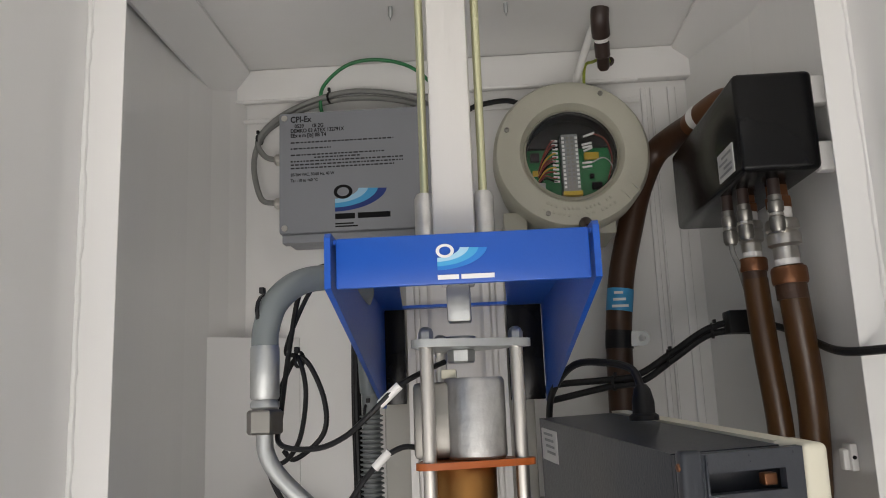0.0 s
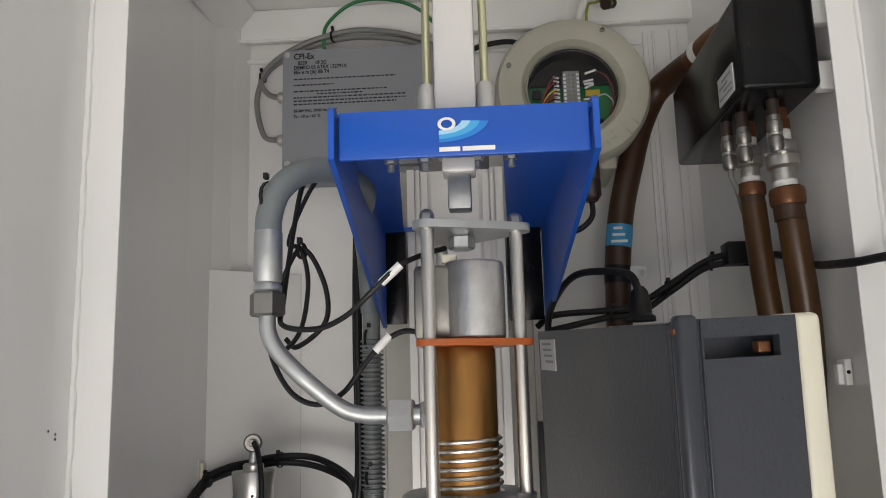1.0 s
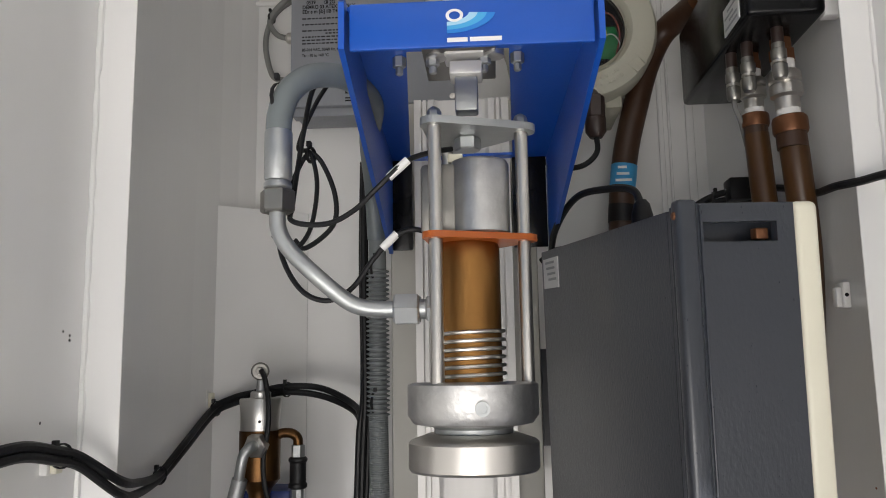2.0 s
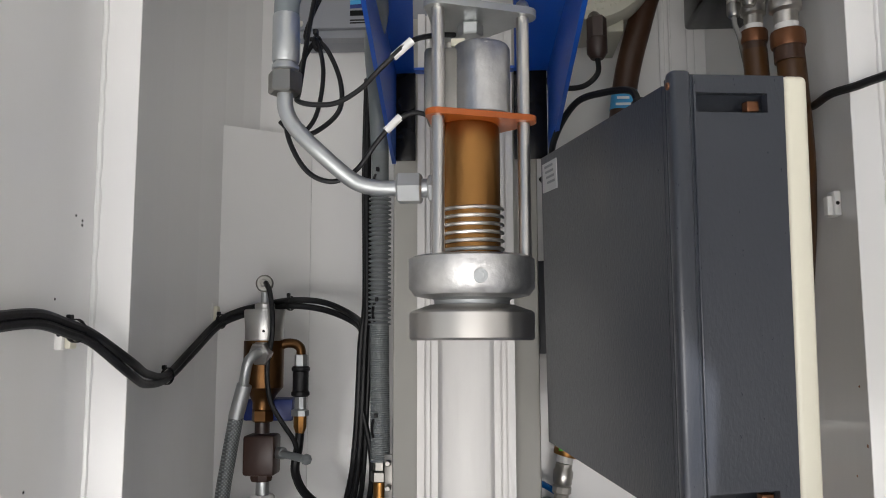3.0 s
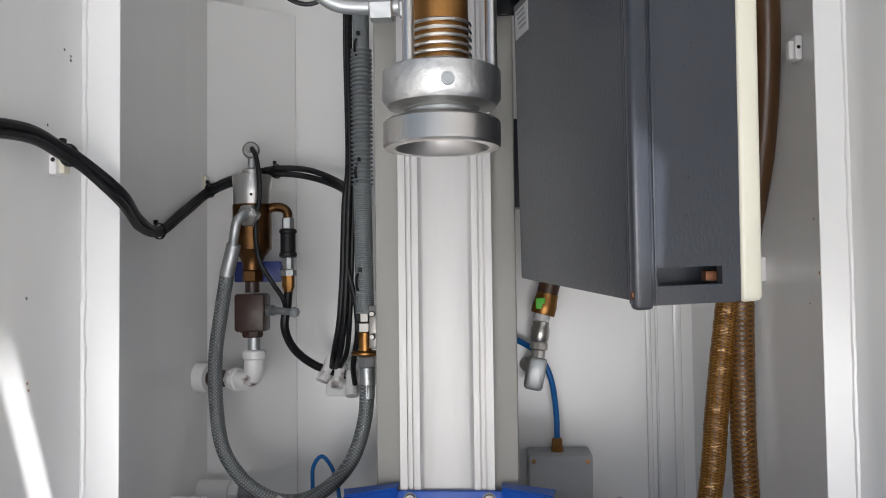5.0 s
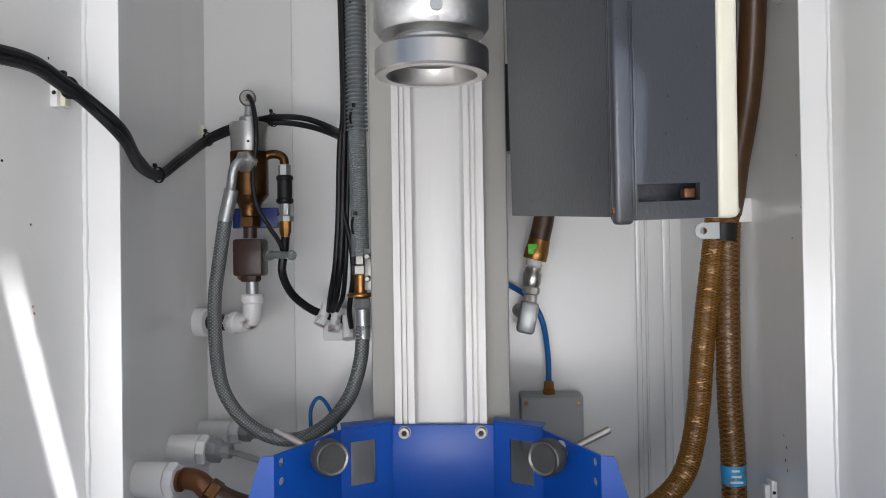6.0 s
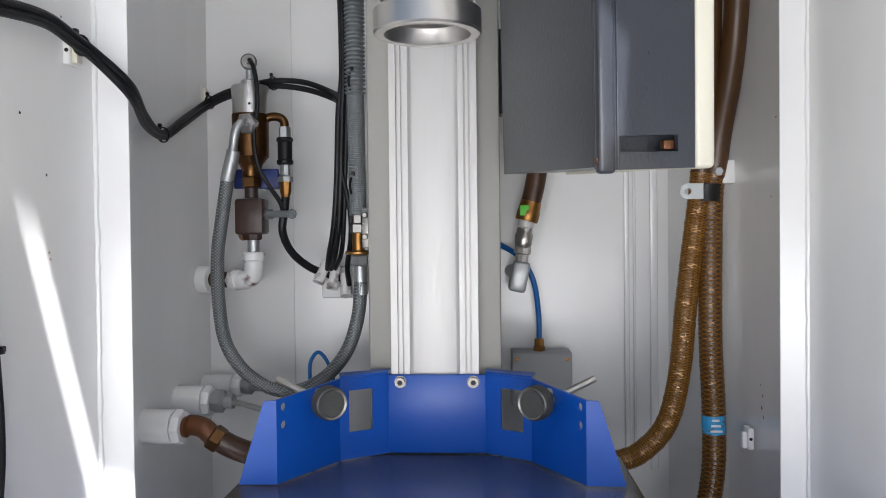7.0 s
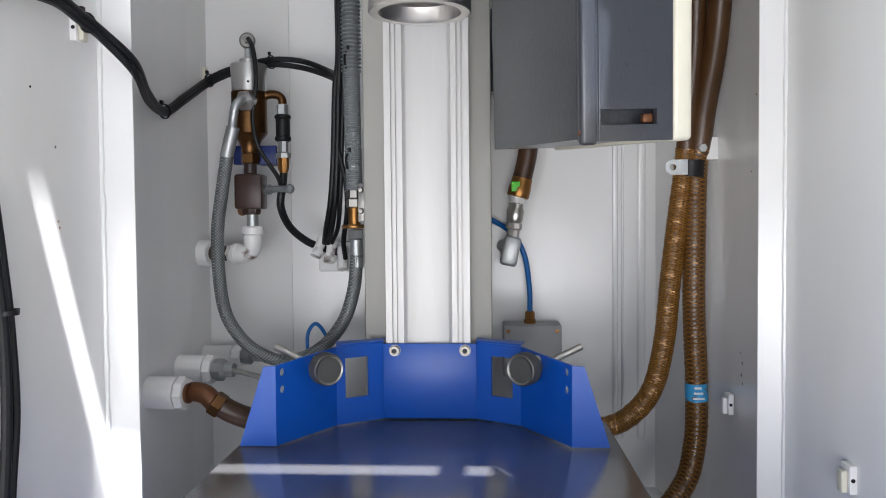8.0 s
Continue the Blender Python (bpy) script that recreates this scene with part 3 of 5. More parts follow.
for (x, y), a0 in ((R1, 150), (R2, -60), (R3, 60)):
    tri += [(x + 0.0105 * math.cos(radians(a0 + k * 25)), y + 0.0105 * math.sin(radians(a0 + k * 25))) for k in range(6)]
part("guide_plate", extrude(tri, 0.7395, 0.7445), ORANGE, head, "orange plastic guide plate")
part("body", lathe([(0, 0.629), (0.0258, 0.629), (0.0258, 0.737), (0.0245, 0.7395), (0, 0.7395)], Matrix.Translation((AX - 0.002, AY, 0)), 36), BRASS, head, "dull brass valve body")
coil = [Vector((AX - 0.002 + 0.0275 * math.cos(2 * math.pi * i / 24), AY + 0.0275 * math.sin(2 * math.pi * i / 24), 0.630 + 0.0066 * i / 24)) for i in range(24 * 6 + 14)]
part("spring", sweep(None, 0.00165, 8, closed_line=coil), STEEL, head, "bright steel coil spring")
ring = part("clamp_ring", lathe([(0, 0.630), (0.048, 0.630), (0.0515, 0.628), (0.0515, 0.605), (0.047, 0.5985), (0.036, 0.5965), (0, 0.5965)], Matrix.Translation((AX, AY, 0)), 48), CAST, head, "machined aluminium clamp ring")
part("ring_screw", lathe([(0, 0.0015), (0.0035, 0.0015), (0.0035, 0.003), (0.0055, 0.003), (0.0055, -0.004), (0, -0.004)], axis((AX + 0.008, AY - 0.0508, 0.611), (AX + 0.012, AY - 0.09, 0.611)), 18), ZINC, ring)
part("neck", lathe([(0, 0.5965), (0.033, 0.5965), (0.031, 0.5945), (0.031, 0.591), (0.028, 0.589), (0, 0.589)], Matrix.Translation((AX, AY, 0)), 36), ZINC, head)
part("collar", lathe([(0.028, 0.5905), (0.035, 0.591), (0.049, 0.586), (0.051, 0.584), (0.051, 0.5645), (0.0495, 0.5625), (0.041, 0.5625), (0.039, 0.565), (0.034, 0.577), (0.02, 0.579), (0.02, 0.589), (0.028, 0.5905)], Matrix.Translation((AX, AY, 0)), 56), STEEL, head, "polished stainless steel centring collar")

# ---- gas hose to the head ----
HY = 0.735
hose = thing("gas_hose", "grey gas hose with a bent zinc-plated pipe", "hose", (0.03, HY, 0.685))
part("adapter", hexnut((0.046, AY, 0.685), (0.033, AY, 0.685), 0.0115), ZINC, hose)
part("adapter_stem", rod((0.034, AY, 0.685), (0.026, AY, 0.685), 0.008), ZINC, hose)
part("nut", hexnut((0.028, AY, 0.685), (0.007, AY, 0.685), 0.0135), ZINC, hose, "zinc-plated union nut")
part("bent_pipe", sweep([(0.010, AY, 0.685), (-0.012, 0.744, 0.686), (-0.030, 0.742, 0.692), (-0.055, HY, 0.713), (-0.077, HY, 0.735), (-0.086, HY, 0.752), (-0.087, HY, 0.77)], 0.0068, 16, 8), ZINC, hose, "bent zinc-plated steel pipe")
part("swivel_nut", hexnut((-0.087, HY, 0.765), (-0.087, HY, 0.784), 0.0145), NICKEL, hose)
part("swivel_ring", lathe([(0, 0), (0.0095, 0), (0.0115, 0.002), (0.0115, 0.005), (0.0095, 0.008), (0, 0.008)], Matrix.Translation((-0.087, HY, 0.784))), ZINC, hose)
part("ferrule", lathe([(0, 0), (0.0105, 0), (0.0115, 0.002), (0.0115, 0.040), (0.0108, 0.042), (0, 0.042)], Matrix.Translation((-0.087, HY, 0.792))), ZINC, hose, "crimped zinc ferrule")
part("rubber_hose", sweep([(-0.087, HY, 0.828), (-0.086, HY, 0.848), (-0.078, 0.737, 0.870), (-0.060, 0.75, 0.887), (-0.035, 0.78, 0.893), (-0.026, 0.85, 0.893), (-0.045, 0.95, 0.885), (-0.056, 1.05, 0.86), (-0.057, 1.08, 0.80)], 0.0108, 16, 8), HOSEGREY, hose, "ribbed grey rubber hose")

# sensor cables
sensor = thing("sensor_cable", "thin black sensor cable with white marker sleeves", "cable", (0.03, 0.74, 0.74))
part("cable", sweep([(0.056, AY - 0.01, 0.811), (0.040, 0.715, 0.803), (0.022, 0.70, 0.792), (0.0, 0.70, 0.772), (-0.020, 0.71, 0.757), (-0.044, 0.72, 0.749), (-0.072, 0.725, 0.753), (-0.080, 0.757, 0.775), (-0.072, 0.76, 0.838), (-0.063, 0.76, 0.878), (-0.046, 0.77, 0.898), (-0.02, 0.80, 0.895)], 0.0022, 8), BLACK, sensor)
part("marker_sleeve", rod((0.009, 0.70, 0.780), (0.024, 0.70, 0.7935), 0.0034, 12), WHITEPL, sensor, "white marker sleeve")
sensor2 = thing("sensor_cable", "thin black sensor cable coiled in loops beside the hose", "cable", (0.03, 0.74, 0.70))
part("cable", sweep([(0.037, 0.74, 0.744), (0.022, 0.735, 0.746), (0.006, 0.735, 0.738), (-0.010, 0.74, 0.722), (-0.028, 0.745, 0.700), (-0.049, 0.745, 0.691), (-0.071, 0.745, 0.702), (-0.087, 0.745, 0.734), (-0.086, 0.75, 0.770), (-0.072, 0.762, 0.815), (-0.060, 0.765, 0.816), (-0.046, 0.765, 0.785), (-0.047, 0.765, 0.757), (-0.070, 0.765, 0.738), (-0.080, 0.765, 0.745)], 0.0022, 8), BLACK, sensor2)
part("marker_sleeve", rod((-0.001, 0.735, 0.731), (0.011, 0.735, 0.743), 0.0034, 12), WHITEPL, sensor2, "white marker sleeve")
part("cable_loop", sweep([(-0.044, 0.77, 0.896), (-0.062, 0.765, 0.866), (-0.077, 0.762, 0.826), (-0.066, 0.76, 0.819), (-0.060, 0.76, 0.790), (-0.066, 0.76, 0.752), (-0.082, 0.76, 0.735), (-0.10, 0.77, 0.75)], 0.002, 8), BLACK, sensor2)
tie((-0.066, 0.762, 0.818), 0.006, sensor2)
tie((-0.086, 0.738, 0.862), 0.0135, hose)

# head, ram, hose and sensor cables at their fitted size and distance
for ob, k, zc in ((head, 0.92, 0.60), (ram, 0.92, 0.74), (hose, 0.92, 0.64), (sensor, 0.93, 0.68), (sensor2, 0.94, 0.68)):
    about = Vector((0.093, 0.085, zc))
    ob.location = about + (ob.location - about) * k
    ob.scale = (k, k, k)

# ---- display terminal ----
# the terminal leans a little forward and is turned towards the column
TW = Vector((-0.0166, -0.0728, 0.997)).normalized()
TV = Vector((-0.217, 0.974, 0.0585)).normalized()
TU = TV.cross(TW).normalized()
TM = Matrix(((TU.x, TV.x, TW.x, 0.2085), (TU.y, TV.y, TW.y, 0.6245), (TU.z, TV.z, TW.z, 0.441), (0, 0, 0, 1))) @ Matrix.Diagonal((0.93, 0.95, 0.912, 1))
term = thing("display_terminal", "dark grey plastic terminal housing with a cream lid", "terminal", (0.2085, 0.6245, 0.438))
part("housing", extrude([(0.022, 0.003), (0.335, 0.003), (0.335, 0.323), (0.022, 0.323)], 0.003, 0.0825, TM @ Matrix(((0, 0, 1, 0), (1, 0, 0, 0), (0, 1, 0, 0), (0, 0, 0, 1)))), DARK, term, "scuffed dark grey plastic housing")
front_out = [(0.0, 0.0), (0.083, 0.0), (0.083, 0.325), (0.0, 0.325)]
holes = [[(0.0145, 0.0145), (0.068, 0.0145), (0.068, 0.0285), (0.0145, 0.0285)], [(0.0155, 0.298), (0.070, 0.298), (0.070, 0.312), (0.0155, 0.312)]]
FM = TM @ Matrix(((1, 0, 0, 0), (0, 0, -1, 0.0), (0, 1, 0, 0), (0, 0, 0, 1)))
part("front_frame", extrude(front_out, -0.0035, 0.004, FM, None, holes), DARK, term)
part("corner_post", box((-0.0025, -0.006, -0.003), (0.0125, 0.006, 0.328), 0.0035, TM, 3), DARK, term)
part("corner_bead", box((0.0135, -0.0058, 0.001), (0.0155, -0.0035, 0.324), 0.0007, TM), DARK, term)
part("corner_bead", box((-0.0012, 0.0068, 0.001), (0.0022, 0.0095, 0.324), 0.0008, TM), DARK, term)
for z in (0.0145, 0.298):
    part("slot_block", box((0.058, 0.002, z + 0.002), (0.0672, 0.010, z + 0.010), 0.001, TM), COPPER, term, "copper-coloured slot block")
for z in (0.008, 0.317):
    part("screw", lathe([(0, 0.0015), (0.0025, 0.001), (0.003, 0), (0, 0)], TM @ axis((-0.0025, 0.0, z), (-0.1, 0.0, z)), 12), COPPER, term)
part("side_wall", box((0.003, 0.0045, 0.003), (0.0055, 0.0215, 0.322), 0, TM), DARK, term)
part("lid", box((0.0835, -0.004, -0.001), (0.1025, 0.035, 0.326), 0.005, TM, 3, extrude([(0.03, 0.0), (0.335, 0.0), (0.335, 0.325), (0.03, 0.325)], 0.0837, 0.0995, TM @ Matrix(((0, 0, 1, 0), (1, 0, 0, 0), (0, 1, 0, 0), (0, 0, 0, 1))))), CREAM, term, "cream plastic lid")
lab = part("label", box((0.0018, 0.276, 0.282), (0.0029, 0.326, 0.314), 0, TM), LABEL, term, "silver type label")
for i in range(4):
    part("print_bar", box((0.0012, 0.282 + 0.002 * i, 0.290 + 0.006 * i), (0.0017, 0.308 + 0.003 * i, 0.2925 + 0.006 * i), 0, TM), GREYTERM, lab)
part("mount", box((0.03, 0.335, 0.10), (0.08, 0.36, 0.24), 0.002, TM), DARK, term)
part("mount_arm", box((0.165, 0.945, 0.55), (0.20, 1.08, 0.66), 0.002, None, 2, box((0.1395, 1.05, 0.55), (0.164, 1.08, 0.66))), DARK, term)
# plug on top
plug = thing("cable_plug", "black rubber cable plug on the terminal", "plug", (0.219, 0.80, 0.752))
part("gland", lathe([(0, 0), (0.0125, 0), (0.0125, 0.004), (0.0095, 0.006), (0.0095, 0.016), (0.007, 0.026), (0.004, 0.03), (0, 0.03)], Matrix.Translation((0.219, 0.80, 0.7515)), 18), BLACK, plug)
part("cable", sweep([(0.219, 0.80, 0.776), (0.215, 0.82, 0.795), (0.195, 0.85, 0.803), (0.172, 0.88, 0.803), (0.156, 0.92, 0.785), (0.150, 0.95, 0.76), (0.150, 0.985, 0.70)], 0.0035, 10), BLACK, plug)

# ---- upper left control box ----
cbox = thing("control_box", "grey enclosure with printed approvals text and an emblem", "control box", (-0.09, 1.25, 0.99))
part("lid", box((-0.196, 1.188, 1.012), (0.045, 1.212, 1.190), 0.003), GREYBOX, cbox)
part("body", box((-0.193, 1.2125, 1.002), (0.042, 1.266, 1.187), 0.006), GREYBOX, cbox)
part("lid_edge", extrude([(-0.193, 1.000), (0.042, 1.000), (0.042, 1.0115), (-0.193, 1.0115)], 0, 0.02, Matrix(((1, 0, 0, 0), (0, 0, 1, 1.196), (0, 1, 0, 0), (0, 0, 0, 1)))), GREYBOX, cbox)
CM = upright((-0.196, 1.188), (0.1, 1.188), 1.012)
for x, z in ((0.008, 0.008), (0.008, 0.170), (0.233, 0.170), (0.233, 0.008)):
    part("screw", lathe([(0, 0.0005), (0.002, 0.0005), (0.002, 0.0012), (0.0042, 0.0012), (0.0045, 0), (0, 0)], CM @ Matrix.Translation((x, z, 0)), 16), STEEL, cbox)
for t, x, z, s in (("CPI-Ex", 0.017, 0.163, 0.0125), ("0539        II 2G", 0.023, 0.1545, 0.0078), ("DEMKO 03 ATEX 132791X", 0.017, 0.1475, 0.0078), ("EEx e m [ib] IIB T4", 0.017, 0.1405, 0.0078),
                   ("85-264 VAC, 50/60 Hz, 40 W", 0.017, 0.083, 0.0060), ("Ta : -10 to +60 \u00b0C", 0.017, 0.0745, 0.0060)):
    lettering(t, s, CM @ Matrix.Translation((x, z, 0.0004)), INK, cbox, narrow=0.86)
part("print_mark", extrude(disc(0.051, 0.157, 0.0026, 14), 0.0, 0.0004, CM, None, [disc(0.051, 0.157, 0.0019, 12)]), INK, cbox)
for i, (x0, x1) in enumerate(((0.017, 0.165), (0.017, 0.075), (0.017, 0.152), (0.051, 0.118), (0.017, 0.178), (0.017, 0.178), (0.017, 0.165))):
    z = (0.1315, 0.1225, 0.113, 0.1085, 0.1035, 0.0985, 0.0935)[i]
    x = x0
    random.seed(i)
    while x < x1:
        w = random.uniform(0.002, 0.0065)
        part("print_bar", box((x, z, 0), (min(x + w, x1), z + 0.0020, 0.0003), 0, CM), PRINTGREY, cbox)
        x += w + 0.0016
swoosh(CM @ Matrix.Translation((0.080, 0.025, 0)), 0.0345, cbox, PALEBLUE, SKYBLUE, NAVY, INK)
part("name_bar", box((0.080, 0.0175, 0), (0.108, 0.0255, 0.0003), 0, CM), INK, cbox)
part("name_bar", box((0.112, 0.0175, 0), (0.158, 0.0255, 0.0003), 0, CM), INK, cbox)
part("print_bar", box((0.080, 0.010, 0), (0.106, 0.012, 0.0003), 0, CM), INK, cbox)
part("print_bar", box((0.080, 0.006, 0), (0.112, 0.008, 0.0003), 0, CM), INK, cbox)
for z in (1.066, 1.132):
    g = part("cable_gland", hexnut((-0.196, 1.225, z), (-0.203, 1.225, z), 0.0095), STEEL, cbox)
    part("gland_cap", lathe([(0, 0), (0.0085, 0), (0.0085, 0.006), (0.006, 0.009), (0, 0.009)], axis((-0.203, 1.225, z), (-0.22, 1.225, z)), 16), STEEL, g)
wire = thing("grey_cable", "two grey cables tied together above the control box", "cable", (-0.20, 1.22, 1.07))
part("cable", sweep([(-0.21, 1.225, 1.066), (-0.232, 1.224, 1.075), (-0.243, 1.224, 1.125), (-0.232, 1.224, 1.166), (-0.205, 1.224, 1.190), (-0.148, 1.224, 1.214), (-0.08, 1.224, 1.221), (0.0, 1.224, 1.205), (0.06, 1.23, 1.16)], 0.0042, 10), GREYCABLE, wire)
part("cable", sweep([(-0.21, 1.225, 1.132), (-0.226, 1.222, 1.138), (-0.236, 1.220, 1.158), (-0.222, 1.218, 1.180), (-0.19, 1.218, 1.203), (-0.14, 1.218, 1.222), (-0.08, 1.218, 1.229), (0.0, 1.22, 1.213), (0.06, 1.23, 1.17)], 0.0042, 10), GREYCABLE, wire)
tie((-0.127, 1.22, 1.222), 0.008, wire)
tie((-0.234, 1.222, 1.164), 0.007, wire)
gw = thing("earth_wire", "green earth wire looping above the control box", "wire", (-0.14, 1.22, 1.19))
part("wire", sweep([(-0.138, 1.230, 1.187), (-0.142, 1.22, 1.215), (-0.134, 1.215, 1.242), (-0.096, 1.212, 1.270), (-0.045, 1.212, 1.273), (0.005, 1.214, 1.253), (0.05, 1.22, 1.20)], 0.0027, 10), GREEN, gw)

# ---- round instrument housing ----
rnd = thing("round_housing", "round beige cast housing with a sight glass over terminals", "instrument", (0.21, 1.2, 0.99))
RC = Vector((0.213, 1.145, 1.092))
RM = Matrix.Translation(RC) @ pose(0, 0, 0, 90, 0, 0) @ pose(0, 0, 0, -3, 2, 0)
part("cover", lathe([(0.0615, 0.006), (0.064, 0.0), (0.066, 0.004), (0.070, 0.010), (0.088, 0.012), (0.100, 0.008), (0.1045, 0.001), (0.1045, -0.030), (0.098, -0.034), (0.0615, -0.034), (0.0615, 0.006)], RM, 72), BEIGE, rnd)
part("case", lathe([(0.0615, -0.0345), (0.096, -0.0345), (0.094, -0.10), (0.08, -0.112), (0, -0.112), (0, -0.075), (0.0615, -0.075), (0.0615, -0.0345)], RM, 56), BEIGE, rnd)
gl = part("sight_glass", lathe([(0, 0.0), (0.0612, 0.0), (0.0612, -0.005), (0, -0.005)], RM, 48), GLASS, rnd, "clear sight glass")
gl.visible_shadow = False
RI = RM @ Matrix.Translation((0, 0, 0.020))
part("liner", lathe([(0.0613, -0.006), (0.0595, -0.006), (0.0595, -0.034), (0.0613, -0.034), (0.0613, -0.006)], RM, 48), BLACK, rnd, "dark inner liner")
part("circuit_board", lathe([(0, -0.055), (0.0592, -0.055), (0.0592, -0.058), (0, -0.058)], RI, 40), PCB, rnd, "green circuit board")
part("dark_shield", extrude([(0.0588 * math.cos(radians(a)), 0.0588 * math.sin(radians(a))) for a in range(20, 161, 10)], -0.0545, -0.048, RI), BLACK, rnd)
strip = part("terminal_strip", box((-0.0115, -0.048, -0.0545), (0.0115, 0.033, -0.030), 0.001, RI), GREYTERM, rnd, "grey terminal strip")
for i in range(13):
    for x in (-0.0090, 0.0090, -0.0030, 0.0030):
        part("terminal_screw", box((x - 0.0016, -0.044 + 0.0058 * i, -0.0305), (x + 0.0016, -0.0408 + 0.0058 * i, -0.0285), 0, RI), PRINTW if abs(x) > 0.008 else NICKEL, strip)
part("earth_terminal", box((-0.013, -0.055, -0.052), (0.013, -0.0485, -0.027), 0.001, RI), YELLOW, rnd, "yellow earth terminal")
random.seed(4)
for i in range(11):
    y = 0.026 - 0.0058 * i
    part("wire", sweep([RI @ Vector(p) for p in ((-0.0165, y, -0.037), (-0.024, y + random.uniform(-.003, .003), -0.034), (-0.034, y * 0.6 - 0.006, -0.042), (-0.042, y * 0.3 - 0.02, -0.052))], 0.0011, 6, 5), (REDWIRE, REDWIRE, INK, YELLOW)[i % 4], rnd)
    part("wire_ferrule", rod(RI @ Vector((-0.016, y, -0.037)), RI @ Vector((-0.0235, y, -0.0345)), 0.0017, 8), PRINTW, rnd)
for i, (x, y, w, a) in enumerate(((0.020, 0.030, 0.016, 18), (0.017, 0.018, 0.014, 12), (0.018, 0.014, 0.013, 10), (0.019, 0.009, 0.013, 22), (0.016, -0.008, 0.013, 4), (0.016, -0.014, 0.013, 6))):
    part("wire_marker", box((0, -0.0012, -0.0012), (w, 0.0012, 0.0012), 0, RI @ Matrix.Translation((x, y, -0.034)) @ pose(0, 0, 0, 0, 0, a)), PRINTW, rnd)
part("wire", sweep([RI @ Vector(p) for p in ((0.028, -0.008, -0.034), (0.045, -0.002, -0.032), (0.057, -0.010, -0.04), (0.058, -0.02, -0.05))], 0.0010, 6, 6), LABEL, rnd)
part("wire", sweep([RI @ Vector(p) for p in ((0.034, 0.034, -0.034), (0.050, 0.025, -0.036), (0.058, 0.0, -0.04), (0.052, -0.03, -0.05))], 0.0011, 6, 6), REDWIRE, rnd)
for x0, y0, x1, y1, h, mt in ((-0.052, 0.002, -0.040, 0.014, 0.008, BLACK), (0.022, 0.003, 0.042, 0.013, 0.006, YELLOW), (0.03, -0.04, 0.044, -0.03, 0.005, INK), (-0.044, -0.04, -0.034, -0.03, 0.010, ZINC), (-0.05, -0.018, -0.035, -0.010, 0.004, YELLOW), (0.028, -0.024, 0.034, -0.018, 0.006, INK)):
    part("component", box((x0, y0, -0.055), (x1, y1, -0.055 + h), 0.0006, RI), mt, rnd)
for a in (62, 158, 246):
    part("cover_screw", lathe([(0, 0.0008), (0.0018, 0.0008), (0.0022, 0.002), (0.0034, 0.002), (0.0036, 0), (0, 0)], RM @ Matrix.Translation((0.092 * math.cos(radians(a)), 0.092 * math.sin(radians(a)), 0.0112)), 12), NICKEL, rnd)
part("cast_mark", extrude(disc(0.072, -0.056, 0.013, 4), 0.010, 0.0122, RM, None, [disc(0.072, -0.056, 0.0105, 4)]), BEIGE, rnd)
for i in range(16):
    a = radians(-118 + 4.2 * i)
    for rr in (0.079, 0.088):
        c = RM @ Matrix.Translation((rr * math.cos(a), rr * math.sin(a), 0.0105)) @ pose(0, 0, 0, 0, 0, math.degrees(a) + 90)
        if (i * 7 + int(rr * 1000)) % 5:
            part("cast_bar", box((-0.0018, -0.002, 0), (0.0018, 0.002, 0.002), 0.0004, c, 1), BEIGE, rnd)
part("mount_lug", box((0.245, 1.16, 0.985), (0.268, 1.268, 1.005), 0.003), BEIGE, rnd)
part("mount_lug", box((0.118, 1.16, 0.99), (0.150, 1.268, 1.02), 0.003), BEIGE, rnd)
g = part("cable_gland", hexnut((0.224, 1.11, 0.985), (0.224, 1.11, 0.955), 0.013), BROWNPL, rnd)
part("gland_cap", lathe([(0, 0), (0.0135, 0), (0.0135, 0.018), (0.008, 0.026), (0, 0.026)], axis((0.224, 1.11, 0.955), (0.224, 1.11, 0.9)), 16), BROWNPL, g)
part("gland_stem", rod((0.224, 1.11, 0.98), (0.224, 1.16, 1.01), 0.009), BROWNPL, g)
bc = thing("black_cable", "black cable below the round housing", "cable", (0.2, 1.1, 0.89))
part("cable", sweep([(0.224, 1.11, 0.935), (0.224, 1.11, 0.91), (0.205, 1.11, 0.893), (0.175, 1.10, 0.889), (0.15, 1.09, 0.90), (0.145, 1.12, 0.93)], 0.0036, 10), BLACK, bc)
bc2 = thing("black_cable", "short black cable between the column and the round housing", "cable", (0.1, 1.24, 1.2))
part("cable", sweep([(0.07, 1.245, 1.195), (0.09, 1.245, 1.206), (0.137, 1.243, 1.210), (0.17, 1.235, 1.19)], 0.004, 10), BLACK, bc2)

# ---- black junction box and conduits on the right-hand wall ----
jb = thing("black_junction_box", "glossy black junction box with a silver label", "junction box", (0.40, 1.02, 0.98))
part("box", box((0.349, 0.882, 0.985), (0.428, 1.165, 1.088), 0.006, None, 3), BLACKBOX, jb)
lb = part("label", box((0.3475, 0.902, 0.992), (0.3488, 0.955, 1.022), 0), LABEL, jb, "silver type label")
for i, (a, b) in enumerate(((0.907, 0.95), (0.907, 0.935), (0.92, 0.95), (0.907, 0.94))):
    part("print_bar", box((0.3471, a, 0.996 + 0.006 * i), (0.3474, b, 0.9985 + 0.006 * i)), GREYTERM, lb)
part("mount_bar", box((0.4285, 0.89, 1.055), (0.446, 0.905, 1.085), 0.002), WHITEPL, jb, "white mounting block")
part("mount_bar", box((0.4285, 0.89, 0.985), (0.446, 0.905, 1.015), 0.002), WHITEPL, jb, "white mounting block")
part("mount_bar", box((0.4285, 1.12, 1.0), (0.436, 1.14, 1.07), 0.002), WHITEPL, jb, "white mounting block")


